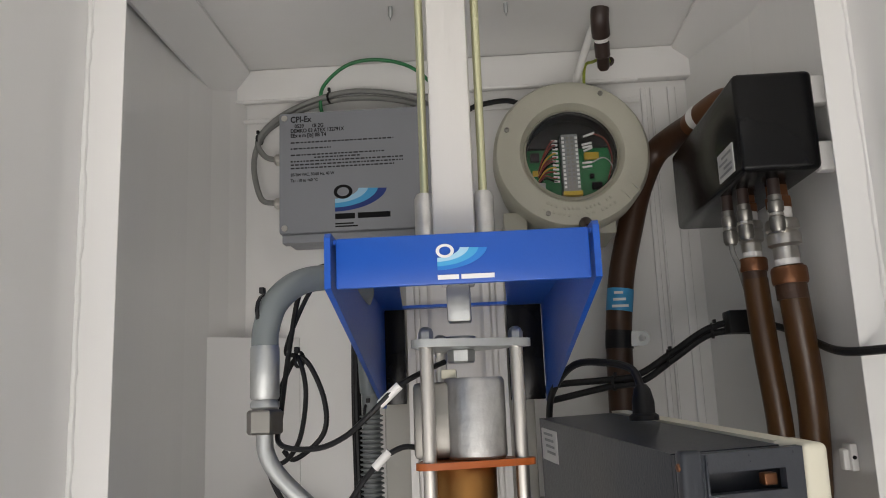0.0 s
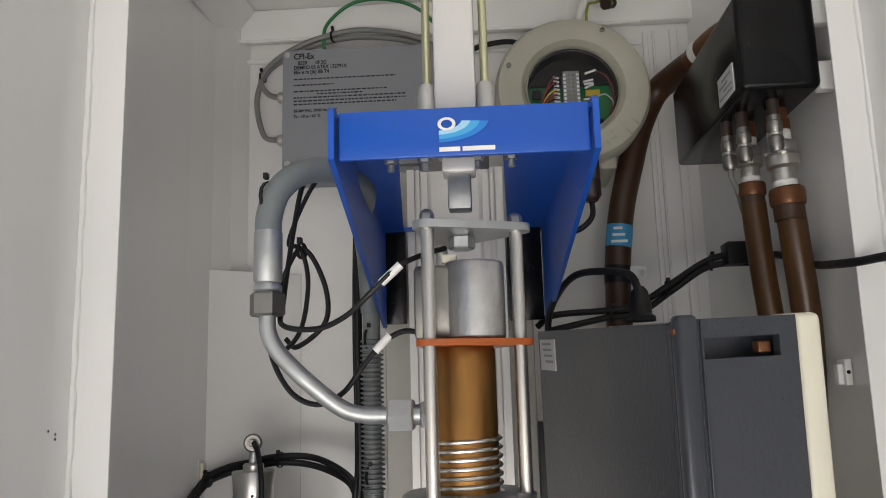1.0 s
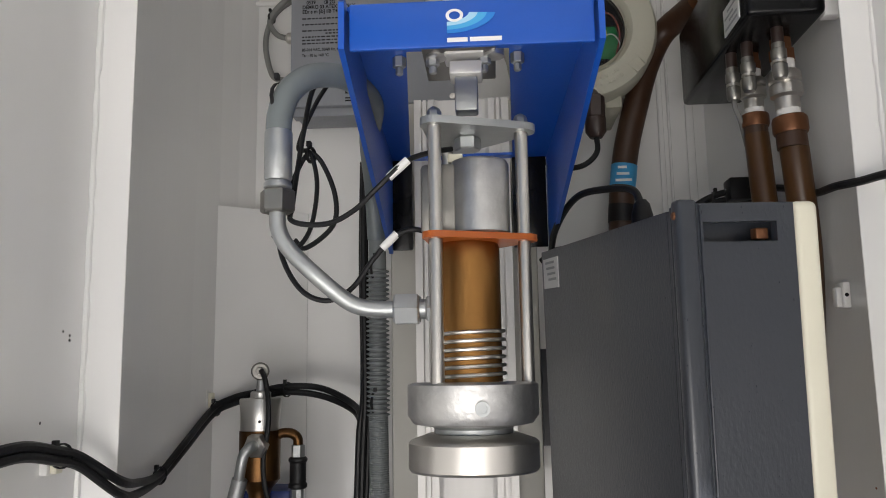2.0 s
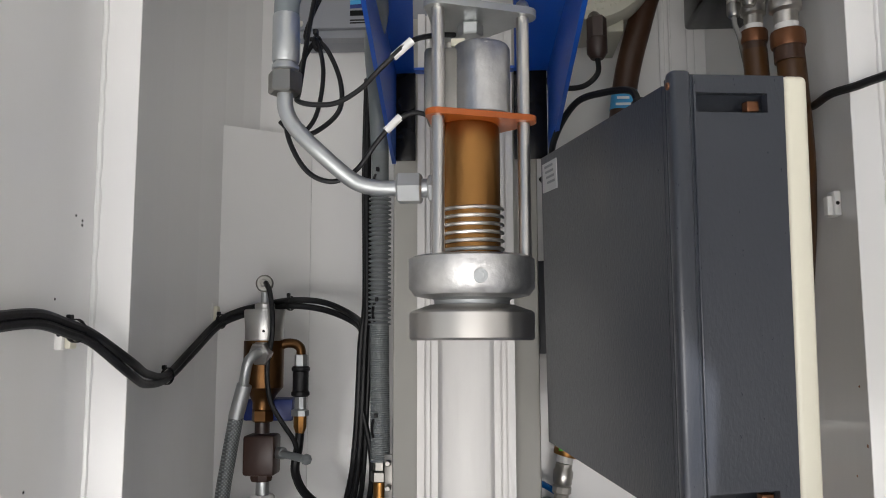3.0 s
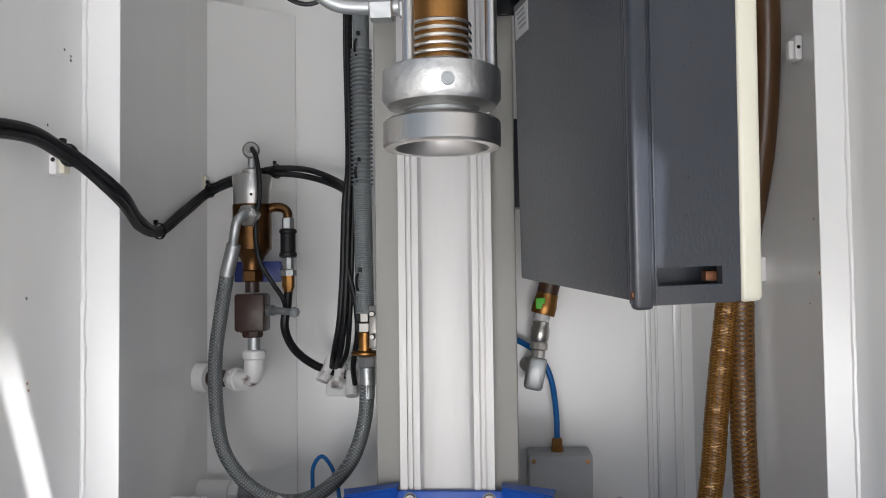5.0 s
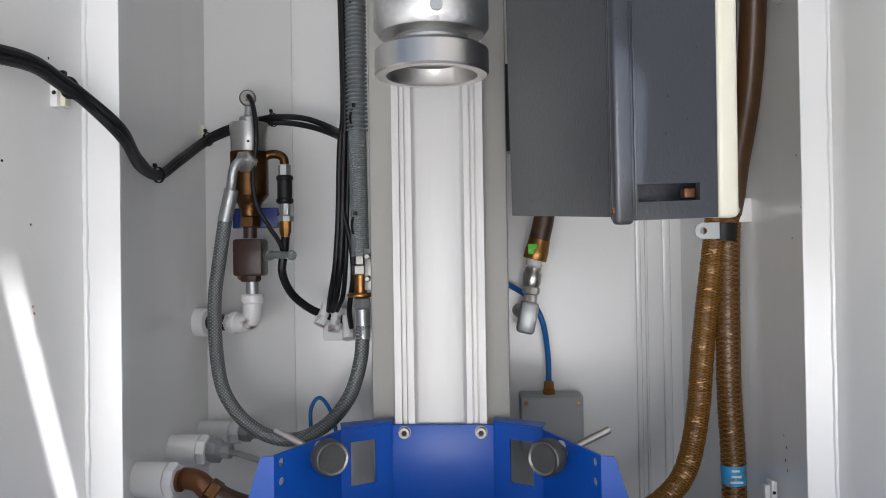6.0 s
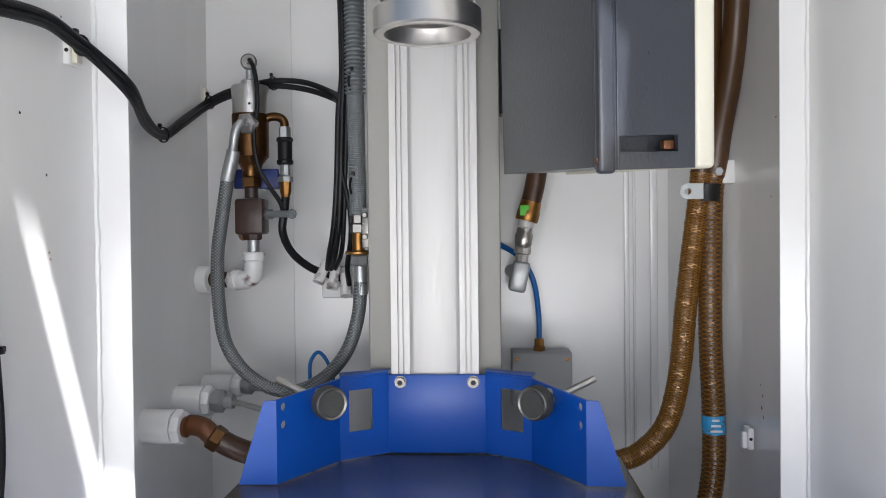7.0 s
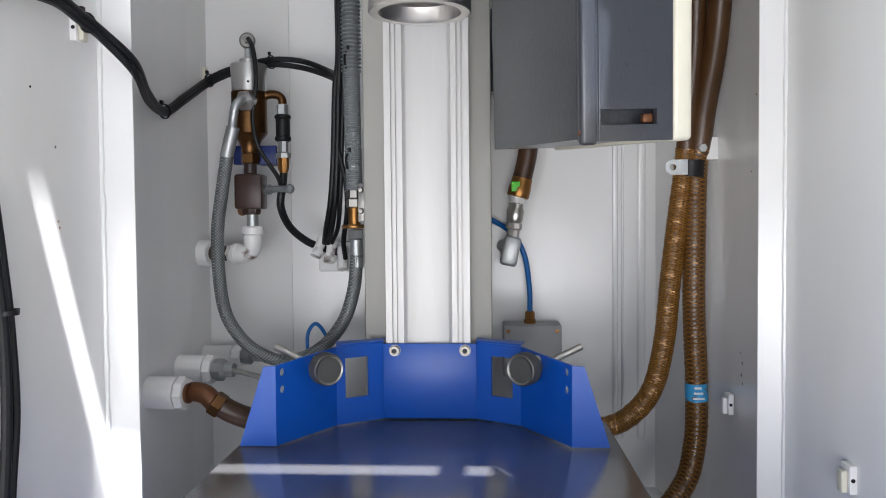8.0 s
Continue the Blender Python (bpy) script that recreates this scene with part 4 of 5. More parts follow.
def entry(x, y, z, k, parent, ang=0.0):
    """A screwed cable entry: brown adapter, white seal, clear knurled coupling, seal and brown collar."""
    m = Matrix.Translation((x, y, z)) @ pose(0, 0, 0, 180, ang, 0)
    e = part("adapter", lathe([(0, 0), (0.011 * k, 0), (0.011 * k, 0.018 * k), (0.013 * k, 0.019 * k), (0.013 * k, 0.03 * k), (0, 0.03 * k)], m, 8), COPPER, parent, "brown brass adapter")
    part("seal", lathe([(0, 0.03 * k), (0.0115 * k, 0.03 * k), (0.0115 * k, 0.042 * k), (0, 0.042 * k)], m, 20), WHITEPL, e)
    part("coupling", lathe([(0, 0.042 * k), (0.015 * k, 0.042 * k), (0.0165 * k, 0.045 * k), (0.0165 * k, 0.052 * k), (0.014 * k, 0.054 * k), (0.0165 * k, 0.057 * k), (0.0165 * k, 0.067 * k), (0.0125 * k, 0.070 * k), (0.0125 * k, 0.082 * k), (0, 0.082 * k)], m, 12), STEEL, e, "bright knurled coupling")
    part("seal", lathe([(0, 0.082 * k), (0.012 * k, 0.082 * k), (0.0115 * k, 0.09 * k), (0, 0.09 * k)], m, 20), WHITEPL, e)
    part("collar", lathe([(0, 0.09 * k), (0.0165 * k, 0.09 * k), (0.0175 * k, 0.093 * k), (0.0175 * k, 0.104 * k), (0.0165 * k, 0.107 * k), (0, 0.107 * k)], m, 14), COPPER, e)
    part("collar_ring", lathe([(0, 0.107 * k), (0.015 * k, 0.107 * k), (0.015 * k, 0.122 * k), (0, 0.122 * k)], m, 20), BROWNHOSE, e)


entry(0.404, 0.95, 0.992, 1.05, jb, -2)
entry(0.385, 0.99, 0.992, 0.86, jb, 0)
for x, y in ((0.362, 0.985), (0.370, 0.955), (0.390, 0.918)):
    gm = Matrix.Translation((x, y, 0.988)) @ pose(0, 0, 0, 180, 0, 0)
    g = part("small_gland", lathe([(0, 0.020), (0.0068, 0.020), (0.0068, 0.026), (0.0080, 0.027), (0.0080, 0.036), (0.0066, 0.038), (0.0066, 0.042), (0.0078, 0.043), (0.0078, 0.054), (0.006, 0.058), (0, 0.058)], gm, 14), NICKEL, jb, "dull nickel cable gland")
    part("gland_stem", lathe([(0, 0), (0.0062, 0), (0.0062, 0.020), (0, 0.020)], gm, 14), BROWNPL, g)
    part("gland_ring", lathe([(0.0067, 0.0385), (0.0074, 0.039), (0.0074, 0.0415), (0.0067, 0.042), (0.0067, 0.0385)], gm, 14), STEEL, g, "bright ring")
sg = thing("grey_cable", "thin grey cable from the gland of the black box", "cable", (0.362, 0.985, 0.93))
part("cable", sweep([(0.362, 0.985, 0.934), (0.363, 0.986, 0.922), (0.369, 0.990, 0.908), (0.378, 1.006, 0.89), (0.392, 1.02, 0.84), (0.404, 1.03, 0.76)], 0.0030, 10), GREYCABLE, sg)
h1 = thing("brown_hose", "brown braided hose with a blue band along the side wall", "hose", (0.42, 1.06, 0.0))
part("upper_hose", sweep([(0.408, 0.952, 0.90), (0.413, 0.955, 0.84), (0.424, 0.975, 0.74), (0.428, 1.01, 0.62), (0.421, 1.045, 0.52), (0.417, 1.056, 0.465)], 0.0150, 18, 8), BROWNSLEEVE, h1, "plain brown sleeve")
line = [(0.4175, 1.055, 0.47), (0.414, 1.06, 0.44), (0.412, 1.06, 0.33), (0.412, 1.06, 0.25), (0.414, 1.06, 0.2), (0.416, 1.06, 0.135), (0.412, 1.055, 0.07), (0.394, 1.045, 0.016), (0.345, 1.03, -0.030), (0.27, 1.02, -0.044)]
hz = part("hose", sweep(line, 0.0146, 18, 8), BROWNSLEEVE, h1)
tagged(part("braid", strands(line, 0.0148, 5, 0.030, 0.0007), GOLD, hz, "golden stitched braid"), kind="stuff")
part("band", sweep([(0.4152, 1.06, 0.154), (0.4157, 1.06, 0.142), (0.4163, 1.06, 0.130)], 0.0153, 18, 3), SKYBLUE, h1, "light blue printed band")
for k in range(3):
    part("print_bar", box((0.407 + 0.001 * k, 1.0438, 0.134 + 0.007 * k), (0.4225 - 0.002 * k, 1.0444, 0.1368 + 0.007 * k)), PRINTW, h1)
h2 = thing("brown_hose", "golden braided hose bending behind the blue stop", "hose", (0.38, 1.06, 0.08))
part("upper_hose", sweep([(0.385, 0.99, 0.892), (0.389, 0.992, 0.82), (0.398, 1.0, 0.72), (0.404, 1.03, 0.60), (0.402, 1.05, 0.52), (0.400, 1.056, 0.465)], 0.0135, 18, 8), BROWNSLEEVE, h2, "plain brown sleeve")
line = [(0.4, 1.055, 0.47), (0.398, 1.058, 0.44), (0.388, 1.06, 0.36), (0.380, 1.06, 0.29), (0.372, 1.06, 0.21), (0.356, 1.06, 0.145), (0.326, 1.06, 0.108), (0.29, 1.06, 0.092), (0.22, 1.06, 0.085)]
hz = part("hose", sweep(line, 0.0136, 18, 8), BROWNSLEEVE, h2)
tagged(part("braid", strands(line, 0.0138, 7, 0.024, 0.0009), GOLD, hz, "golden stitched braid"), kind="stuff")
clampr = thing("hose_clamp", "rubber-lined steel hose clamp on the side wall", "clamp", (0.41, 1.06, 0.455))
part("rubber_band", sweep([(0.4075, 1.058, 0.457), (0.407, 1.0595, 0.445), (0.4065, 1.06, 0.433)], 0.0195, 20, 3), BLACK, clampr)
tab = [(0, -0.010), (0.022, -0.010), (0.028, -0.006), (0.0295, 0.0), (0.028, 0.006), (0.022, 0.010), (0, 0.010)]
part("tab", extrude([(-x, y) for x, y in tab], 0, 0.002, upright((0.398, 1.040), (0.6, 1.040), 0.445), None, [disc(-0.0195, 0, 0.0045, 14)]), ZINC, clampr, "zinc-plated clamp tab")
part("wall_block", box((0.424, 1.045, 0.455), (0.440, 1.075, 0.485), 0.002), WHITEPL, clampr, "white wall block")
part("clamp_bolt", hexnut((0.418, 1.05, 0.47), (0.418, 1.038, 0.47), 0.006), ZINC, clampr)

h3 = thing("brown_conduit", "thick brown conduit hose from the black box", "conduit", (0.27, 1.2, 0.70))
part("hose", sweep([(0.375, 1.12, 1.118), (0.355, 1.17, 1.115), (0.333, 1.195, 1.10), (0.310, 1.2, 1.055), (0.293, 1.2, 1.00), (0.277, 1.2, 0.939), (0.269, 1.2, 0.885), (0.265, 1.2, 0.83), (0.262, 1.2, 0.70), (0.262, 1.2, 0.6)], 0.0175, 18, 8), BROWNHOSE, h3)
part("elbow", sweep([(0.40, 1.02, 1.085), (0.397, 1.025, 1.108), (0.388, 1.05, 1.119), (0.375, 1.10, 1.119), (0.37, 1.125, 1.117)], 0.0165, 16, 6), COPPER, h3, "brown elbow fitting")
part("white_band", sweep([(0.376, 1.096, 1.119), (0.374, 1.101, 1.119), (0.373, 1.106, 1.1185)], 0.0172, 18, 2), WHITEPL, h3)
part("blue_label", sweep([(0.2728, 1.2, 0.914), (0.271, 1.2, 0.900), (0.2688, 1.2, 0.884)], 0.0181, 18, 3), SKYBLUE, h3, "blue and white printed band")
for k in range(3):
    part("print_bar", box((0.257 + 0.002 * k, 1.1812, 0.888 + 0.009 * k), (0.279 - 0.003 * k, 1.1818, 0.8915 + 0.009 * k)), PRINTW, h3)
part("clamp_band", sweep([(0.2672, 1.2, 0.858), (0.266, 1.2, 0.845), (0.2655, 1.2, 0.834)], 0.0187, 18, 3), BLACK, h3, "black clamp band")
part("clamp_tab", extrude(tab, 0, 0.002, upright((0.275, 1.19), (0.4, 1.19), 0.846), None, [disc(0.0195, 0, 0.0045, 14)]), ZINC, h3, "zinc clamp tab")
part("wall_stub", box((0.272, 1.20, 0.836), (0.292, 1.269, 0.856), 0.002), WHITEPL, h3)
rc = thing("black_cable", "black cable bundle strapped across to the side wall", "cable", (0.3, 1.1, 0.79))
part("cable", sweep([(0.15, 1.14, 0.775), (0.171, 1.13, 0.788), (0.236, 1.13, 0.792), (0.275, 1.13, 0.797), (0.32, 1.13, 0.823), (0.37, 1.13, 0.852), (0.41, 1.10, 0.855), (0.432, 1.02, 0.835), (0.435, 0.97, 0.819), (0.42, 0.88, 0.806), (0.435, 0.84, 0.804), (0.452, 0.78, 0.807), (0.453, 0.6, 0.83)], 0.0042, 10), BLACK, rc)
part("cable", sweep([(0.16, 1.135, 0.768), (0.236, 1.135, 0.783), (0.28, 1.135, 0.789), (0.322, 1.135, 0.815), (0.365, 1.132, 0.842), (0.40, 1.12, 0.846), (0.43, 1.10, 0.84)], 0.0042, 10), BLACK, rc)
for p in ((0.245, 1.132, 0.788), (0.315, 1.132, 0.817), (0.372, 1.131, 0.848)):
    tie(p, 0.009, rc)
part("wall_pad", box((0.385, 1.10, 0.842), (0.437, 1.13, 0.870), 0.002), BLACK, rc)


def wall_clip(x, y, z, out, label, stained=False):
    """A small white adhesive cable clip: base block, raised lip and a black disc for the shade of its hole."""
    c = thing("cable_clip", label, "clip", (x, y, z), "cable clips on the walls")
    lo, hi = sorted((x, x + out * 0.007))
    part("base", box((lo, y - 0.010, z - 0.013), (hi, y + 0.010, z + 0.013), 0.0015), WHITEPL, c)
    lo, hi = sorted((x + out * 0.0072, x + out * 0.013))
    part("lip", box((lo, y - 0.007, z - 0.012), (hi, y + 0.004, z + 0.008), 0.0015), CREAM if stained else WHITEPL, c, "yellowed glue lip" if stained else "")
    part("hole", rod((x + out * 0.004, y - 0.0103, z), (x + out * 0.004, y - 0.0098, z), 0.002, 10), BLACK, c)


wall_clip(0.4435, 0.935, 0.705, -1, "small white plastic clip with nothing in it")
wall_clip(0.440, 0.985, 0.143, -1, "small white plastic clip with a broken lip")
wall_clip(0.4595, 0.695, 0.142, -1, "white plastic clip with yellowed glue", True)
wall_clip(-0.2782, 0.748, 0.571, 1, "white plastic clip holding the black cables", True)
wall_clip(-0.3035, 1.175, 0.605, 1, "white plastic clip beside the pressure valve", True)

# ---- small fittings above ----
for x, y in ((-0.018, 1.078), (0.134, 1.087)):
    s = thing("ceiling_screw", "steel screw tip sticking down from the ceiling", "screw", (x, y, CEIL), "screw tips in the ceiling")
    part("shank", lathe([(0, -0.020), (0.0018, -0.014), (0.003, -0.012), (0.003, 0.002), (0, 0.002)], Matrix.Translation((x, y, CEIL)), 10), ZINC, s)
cg = thing("ceiling_gland", "brown cable gland hanging from the ceiling", "gland", (0.262, 1.124, CEIL))
part("elbow", sweep([(0.262, 1.12, CEIL), (0.261, 1.122, CEIL - 0.012), (0.262, 1.13, CEIL - 0.022), (0.264, 1.14, CEIL - 0.030)], 0.0125, 14, 5), BROWNPL, cg)
part("ring", rod((0.2642, 1.141, CEIL - 0.0315), (0.265, 1.145, CEIL - 0.036), 0.0095, 16), WHITEPL, cg)
part("cap", lathe([(0, 0), (0.0105, 0), (0.0105, 0.02), (0.0085, 0.022), (0.0085, 0.036), (0.006, 0.04), (0, 0.04)], axis((0.265, 1.146, CEIL - 0.0365), (0.270, 1.175, CEIL - 0.070)), 12), BROWNPL, cg)
wc = thing("white_conduit", "white plastic tube running up to the ceiling gland", "conduit", (0.23, 1.22, 1.17))
part("tube", sweep([(0.256, 1.135, 1.272), (0.250, 1.16, 1.262), (0.236, 1.20, 1.225), (0.226, 1.215, 1.18), (0.222, 1.22, 1.15)], 0.0055, 12), WHITEPL, wc)
gr = thing("wall_grommet", "brown grommet with a green and yellow earth wire", "grommet", (0.288, 1.249, 1.255))
part("ring", lathe([(0.0035, 0), (0.0065, 0), (0.0065, 0.006), (0.0035, 0.006), (0.0035, 0)], axis((0.291, 1.2485, 1.264), (0.291, 1.2, 1.262)), 16), BROWNPL, gr)
part("core", rod((0.291, 1.2485, 1.264), (0.291, 1.2465, 1.264), 0.0034, 12), BLACK, gr)
part("wire", sweep([(0.291, 1.246, 1.264), (0.283, 1.23, 1.264), (0.262, 1.215, 1.252), (0.247, 1.20, 1.238), (0.242, 1.19, 1.19)], 0.0022, 8), YELGREEN, gr)

# ---- pressure valve and pipework on the left ----
VX, VY = -0.212, 1.125
val = thing("pressure_valve", "brass pressure valve with a steel cap and brown body", "valve", (VX, VY, 0.37))
part("eye", lathe([(0.005, -0.004), (0.0095, -0.004), (0.0115, -0.002), (0.0115, 0.002), (0.0095, 0.004), (0.005, 0.004), (0.005, -0.004)], Matrix.Translation((VX, VY - 0.004, 0.640)) @ pose(0, 0, 0, 90, 0, 12), 22), NICKEL, val, "ring of the pull rod")
part("eye_bolt", hexnut((VX, VY - 0.004, 0.6405), (VX + 0.001, VY - 0.012, 0.6405), 0.005), NICKEL, val)
part("stem", lathe([(0, 0.610), (0.006, 0.610), (0.0055, 0.629), (0, 0.629)], Matrix.Translation((VX, VY, 0)), 14), ZINC, val)
part("cap", lathe([(0, 0.5665), (0.0248, 0.5665), (0.0248, 0.583), (0.0266, 0.604), (0.0255, 0.606), (0.013, 0.607), (0.013, 0.613), (0.011, 0.615), (0, 0.615)], Matrix.Translation((VX, VY, 0)), 30), ALU, val, "machined steel cap")
# black disc on the cap, coloured as the shade of a drilled hole
part("cap_hole_shade", rod((VX + 0.006, VY - 0.0252, 0.578), (VX + 0.006, VY - 0.0238, 0.578), 0.0018, 10), BLACK, val)
part("body", lathe([(0, 0.478), (0.013, 0.478), (0.013, 0.487), (0.017, 0.496), (0.0258, 0.506), (0.0258, 0.566), (0, 0.566)], Matrix.Translation((VX, VY, 0)), 28), BRONZE, val, "tarnished bronze body")
part("neck_nut", hexnut((VX, VY, 0.462), (VX, VY, 0.478), 0.014), BRONZE, val)
part("nipple", rod((VX, VY, 0.448), (VX, VY, 0.462), 0.0095), BROWNPL, val)
part("mount_plate", box((VX - 0.029, VY + 0.012, 0.462), (VX + 0.036, VY + 0.018, 0.490), 0.002), SHADEDBLUE, val, "blue mounting plate, its colour darkened for shade")
part("mount_foot", box((VX - 0.012, VY + 0.0185, 0.466), (VX + 0.024, 1.235, 0.486), 0.002), SHADEDBLUE, val)
part("ball_valve", box((VX - 0.0200, VY - 0.018, 0.396), (VX + 0.0205, VY + 0.018, 0.4465), 0.004, None, 2), VALVE, val, "brown steel ball valve")
part("valve_foot", lathe([(0, 0.388), (0.013, 0.388), (0.0145, 0.391), (0.0145, 0.398), (0, 0.398)], Matrix.Translation((VX, VY, 0)), 8), VALVE, val)
part("spindle", rod((VX + 0.0205, VY - 0.004, 0.424), (VX + 0.032, VY - 0.012, 0.424), 0.0075, 14, 0.001), ZINC, val)
lev = part("lever", sweep([(VX + 0.028, VY - 0.012, 0.423), (VX + 0.045, VY - 0.03, 0.424), (VX + 0.068, VY - 0.052, 0.423)], 0.0048, 12, 6), GREYCOND, val, "grey lever")
part("lever_knob", lathe([(0, -0.007), (0.005, -0.005), (0.007, 0), (0.005, 0.005), (0, 0.007)], Matrix.Translation((VX + 0.071, VY - 0.055, 0.423)), 16), GREYCOND, lev)
part("nipple", rod((VX + 0.002, VY, 0.366), (VX + 0.002, VY, 0.389), 0.0085), ZINC, val)
wp = thing("white_pipe_elbow", "white painted pipe elbow with rust chips at the wall", "pipe", (VX, VY + 0.02, 0.33))
part("elbow", sweep([(VX + 0.002, VY, 0.362), (VX + 0.002, VY, 0.348), (VX - 0.001, VY + 0.003, 0.337), (VX - 0.012, VY + 0.006, 0.331), (VX - 0.024, VY + 0.01, 0.331)], 0.0135, 20, 5), WHITEPIPE, wp)
part("bead", rod((VX + 0.002, VY, 0.358), (VX + 0.002, VY, 0.371), 0.0158, 20, 0.002), WHITEPIPE, wp)
part("bead", rod((VX - 0.021, VY + 0.009, 0.331), (VX - 0.031, VY + 0.0125, 0.331), 0.0155, 20, 0.002), WHITEPIPE, wp)
part("collar", hexnut((VX - 0.031, VY + 0.0125, 0.331), (VX - 0.038, VY + 0.015, 0.331), 0.0135), WHITEPIPE, wp)
part("thread", rod((VX - 0.037, VY + 0.015, 0.331), (VX - 0.066, VY + 0.024, 0.331), 0.0115, 18), VALVE, wp, "rusty bare thread")
part("wall_socket", lathe([(0, 0), (0.019, 0), (0.0205, 0.003), (0.0205, 0.022), (0, 0.022)], axis((VX - 0.066, VY + 0.024, 0.331), (-0.305, 1.158, 0.331)), 24), WHITE, wp, "white wall socket")
part("rust_patch", extrude(disc(0, 0, 0.008, 14), 0.0, 0.0006, Matrix.Translation((-0.252, 1.2155, 0.395)) @ pose(0, 0, 0, 90, 0, 36)), RUST, wp)

ps = thing("pressure_switch", "black pressure sensor on a brown elbow", "sensor", (-0.165, 1.13, 0.45))
part("elbow", sweep([(VX + 0.018, VY, 0.556), (-0.185, VY, 0.562), (-0.172, VY, 0.562), (-0.164, VY, 0.556), (-0.163, VY, 0.545)], 0.0062, 12, 5), BRONZE, ps, "brown elbow")
part("top_nut", hexnut((-0.163, VY, 0.532), (-0.163, VY, 0.548), 0.0085), ZINC, ps)
part("housing", lathe([(0, 0.494), (0.009, 0.494), (0.0118, 0.496), (0.0118, 0.500), (0.0102, 0.502), (0.0102, 0.526), (0.0118, 0.528), (0.0118, 0.531), (0.010, 0.533), (0, 0.533)], Matrix.Translation((-0.163, VY, 0)), 20), BLACK, ps, "black ribbed housing")
part("lower_nut", lathe([(0, 0.470), (0.0115, 0.470), (0.0115, 0.477), (0.0075, 0.479), (0.0075, 0.494), (0, 0.494)], Matrix.Translation((-0.163, VY, 0)), 8), ZINC, ps)
part("tail", lathe([(0, 0.446), (0.005, 0.446), (0.0085, 0.456), (0.0085, 0.470), (0, 0.470)], Matrix.Translation((-0.163, VY, 0)), 8), BRASS, ps)
part("cable", sweep([(-0.163, VY, 0.448), (-0.164, VY - 0.002, 0.43), (-0.168, VY, 0.40), (-0.160, VY + 0.02, 0.37), (-0.138, VY + 0.04, 0.347), (-0.112, VY + 0.055, 0.335), (-0.095, VY + 0.06, 0.330)], 0.0058, 10), BLACK, ps)
vc = thing("black_cable", "thin black cable from the ring of the pressure valve", "cable", (VX, VY, 0.45))
part("cable", sweep([(VX + 0.004, VY - 0.014, 0.641), (VX + 0.012, VY - 0.022, 0.628), (VX + 0.018, VY - 0.029, 0.600), (VX + 0.018, VY - 0.029, 0.57), (VX + 0.013, VY - 0.030, 0.53), (VX + 0.018, VY - 0.028, 0.49), (VX + 0.032, VY - 0.02, 0.462), (VX + 0.044, VY - 0.01, 0.440), (VX + 0.048, VY - 0.004, 0.42)], 0.0033, 8), BLACK, vc)

bh = thing("braided_hose", "grey steel-braided hose hanging in a loop", "hose", (-0.16, 1.1, 0.17))
part("end_nut", hexnut((-0.206, VY - 0.024, 0.551), (-0.209, VY - 0.036, 0.548), 0.0155), STEEL, bh)
part("end_pipe", sweep([(-0.207, VY - 0.03, 0.551), (-0.211, VY - 0.042, 0.549), (-0.218, VY - 0.047, 0.540), (-0.222, VY - 0.046, 0.522), (-0.226, 1.085, 0.505)], 0.0065, 12, 5), ZINC, bh)
part("ferrule", rod((-0.224, 1.085, 0.512), (-0.236, 1.09, 0.470), 0.0095, 18, 0.001), ZINC, bh)
part("hose", sweep([(-0.235, 1.09, 0.472), (-0.246, 1.098, 0.42), (-0.254, 1.10, 0.365), (-0.253, 1.10, 0.30), (-0.244, 1.10, 0.245), (-0.220, 1.10, 0.207), (-0.190, 1.10, 0.185), (-0.160, 1.10, 0.177), (-0.128, 1.09, 0.184), (-0.095, 1.085, 0.205), (-0.068, 1.08, 0.240), (-0.054, 1.08, 0.285), (-0.050, 1.08, 0.33)], 0.0093, 18, 10), GREYBRAID, bh)
part("ferrule", rod((-0.0498, 1.08, 0.312), (-0.0505, 1.08, 0.352), 0.0092, 18, 0.001), ZINC, bh)
part("ferrule_nut", hexnut((-0.0505, 1.08, 0.352), (-0.051, 1.08, 0.366), 0.0115), ZINC, bh)
bu = thing("bulkhead_fitting", "brass bulkhead fitting fixed beside the column", "fitting", (-0.05, 1.08, 0.366))
part("flange", lathe([(0, 0), (0.016, 0), (0.018, 0.0015), (0.018, 0.004), (0.016, 0.0055), (0, 0.0055)], Matrix.Translation((-0.0525, 1.08, 0.367)), 22), BRASS, bu)
part("stud", rod((-0.0525, 1.08, 0.3725), (-0.0525, 1.08, 0.396), 0.0085), BRASS, bu)
part("nut", hexnut((-0.0525, 1.08, 0.396), (-0.0525, 1.08, 0.409), 0.0115), NICKEL, bu)
part("upper_nut", hexnut((-0.0525, 1.08, 0.409), (-0.0525, 1.08, 0.421), 0.009), NICKEL, bu)
for z in (0.391, 0.420):
    part("side_screw", rod((-0.041, 1.068, z), (-0.041, 1.060, z), 0.0038, 12, 0.001), NICKEL, bu)
part("side_plate", box((-0.046, 1.0695, 0.376), (-0.0312, 1.074, 0.43), 0.001), NICKEL, bu)
cd = thing("corrugated_conduit", "grey corrugated conduit rising behind the column", "conduit", (-0.055, 1.08, 0.42))
part("sleeve", corrugated([(-0.0525, 1.08, 0.42), (-0.0535, 1.08, 0.50), (-0.0545, 1.08, 0.585)], 0.0122, 0.0026, 0.05, 14), GREYCOND, cd)
part("spiral", corrugated([(-0.0545, 1.08, 0.585), (-0.0548, 1.08, 0.68), (-0.0548, 1.08, 0.762)], 0.0142, 0.0056, 0.26, 16), GREYCOND, cd, "coarse spiral sleeve")
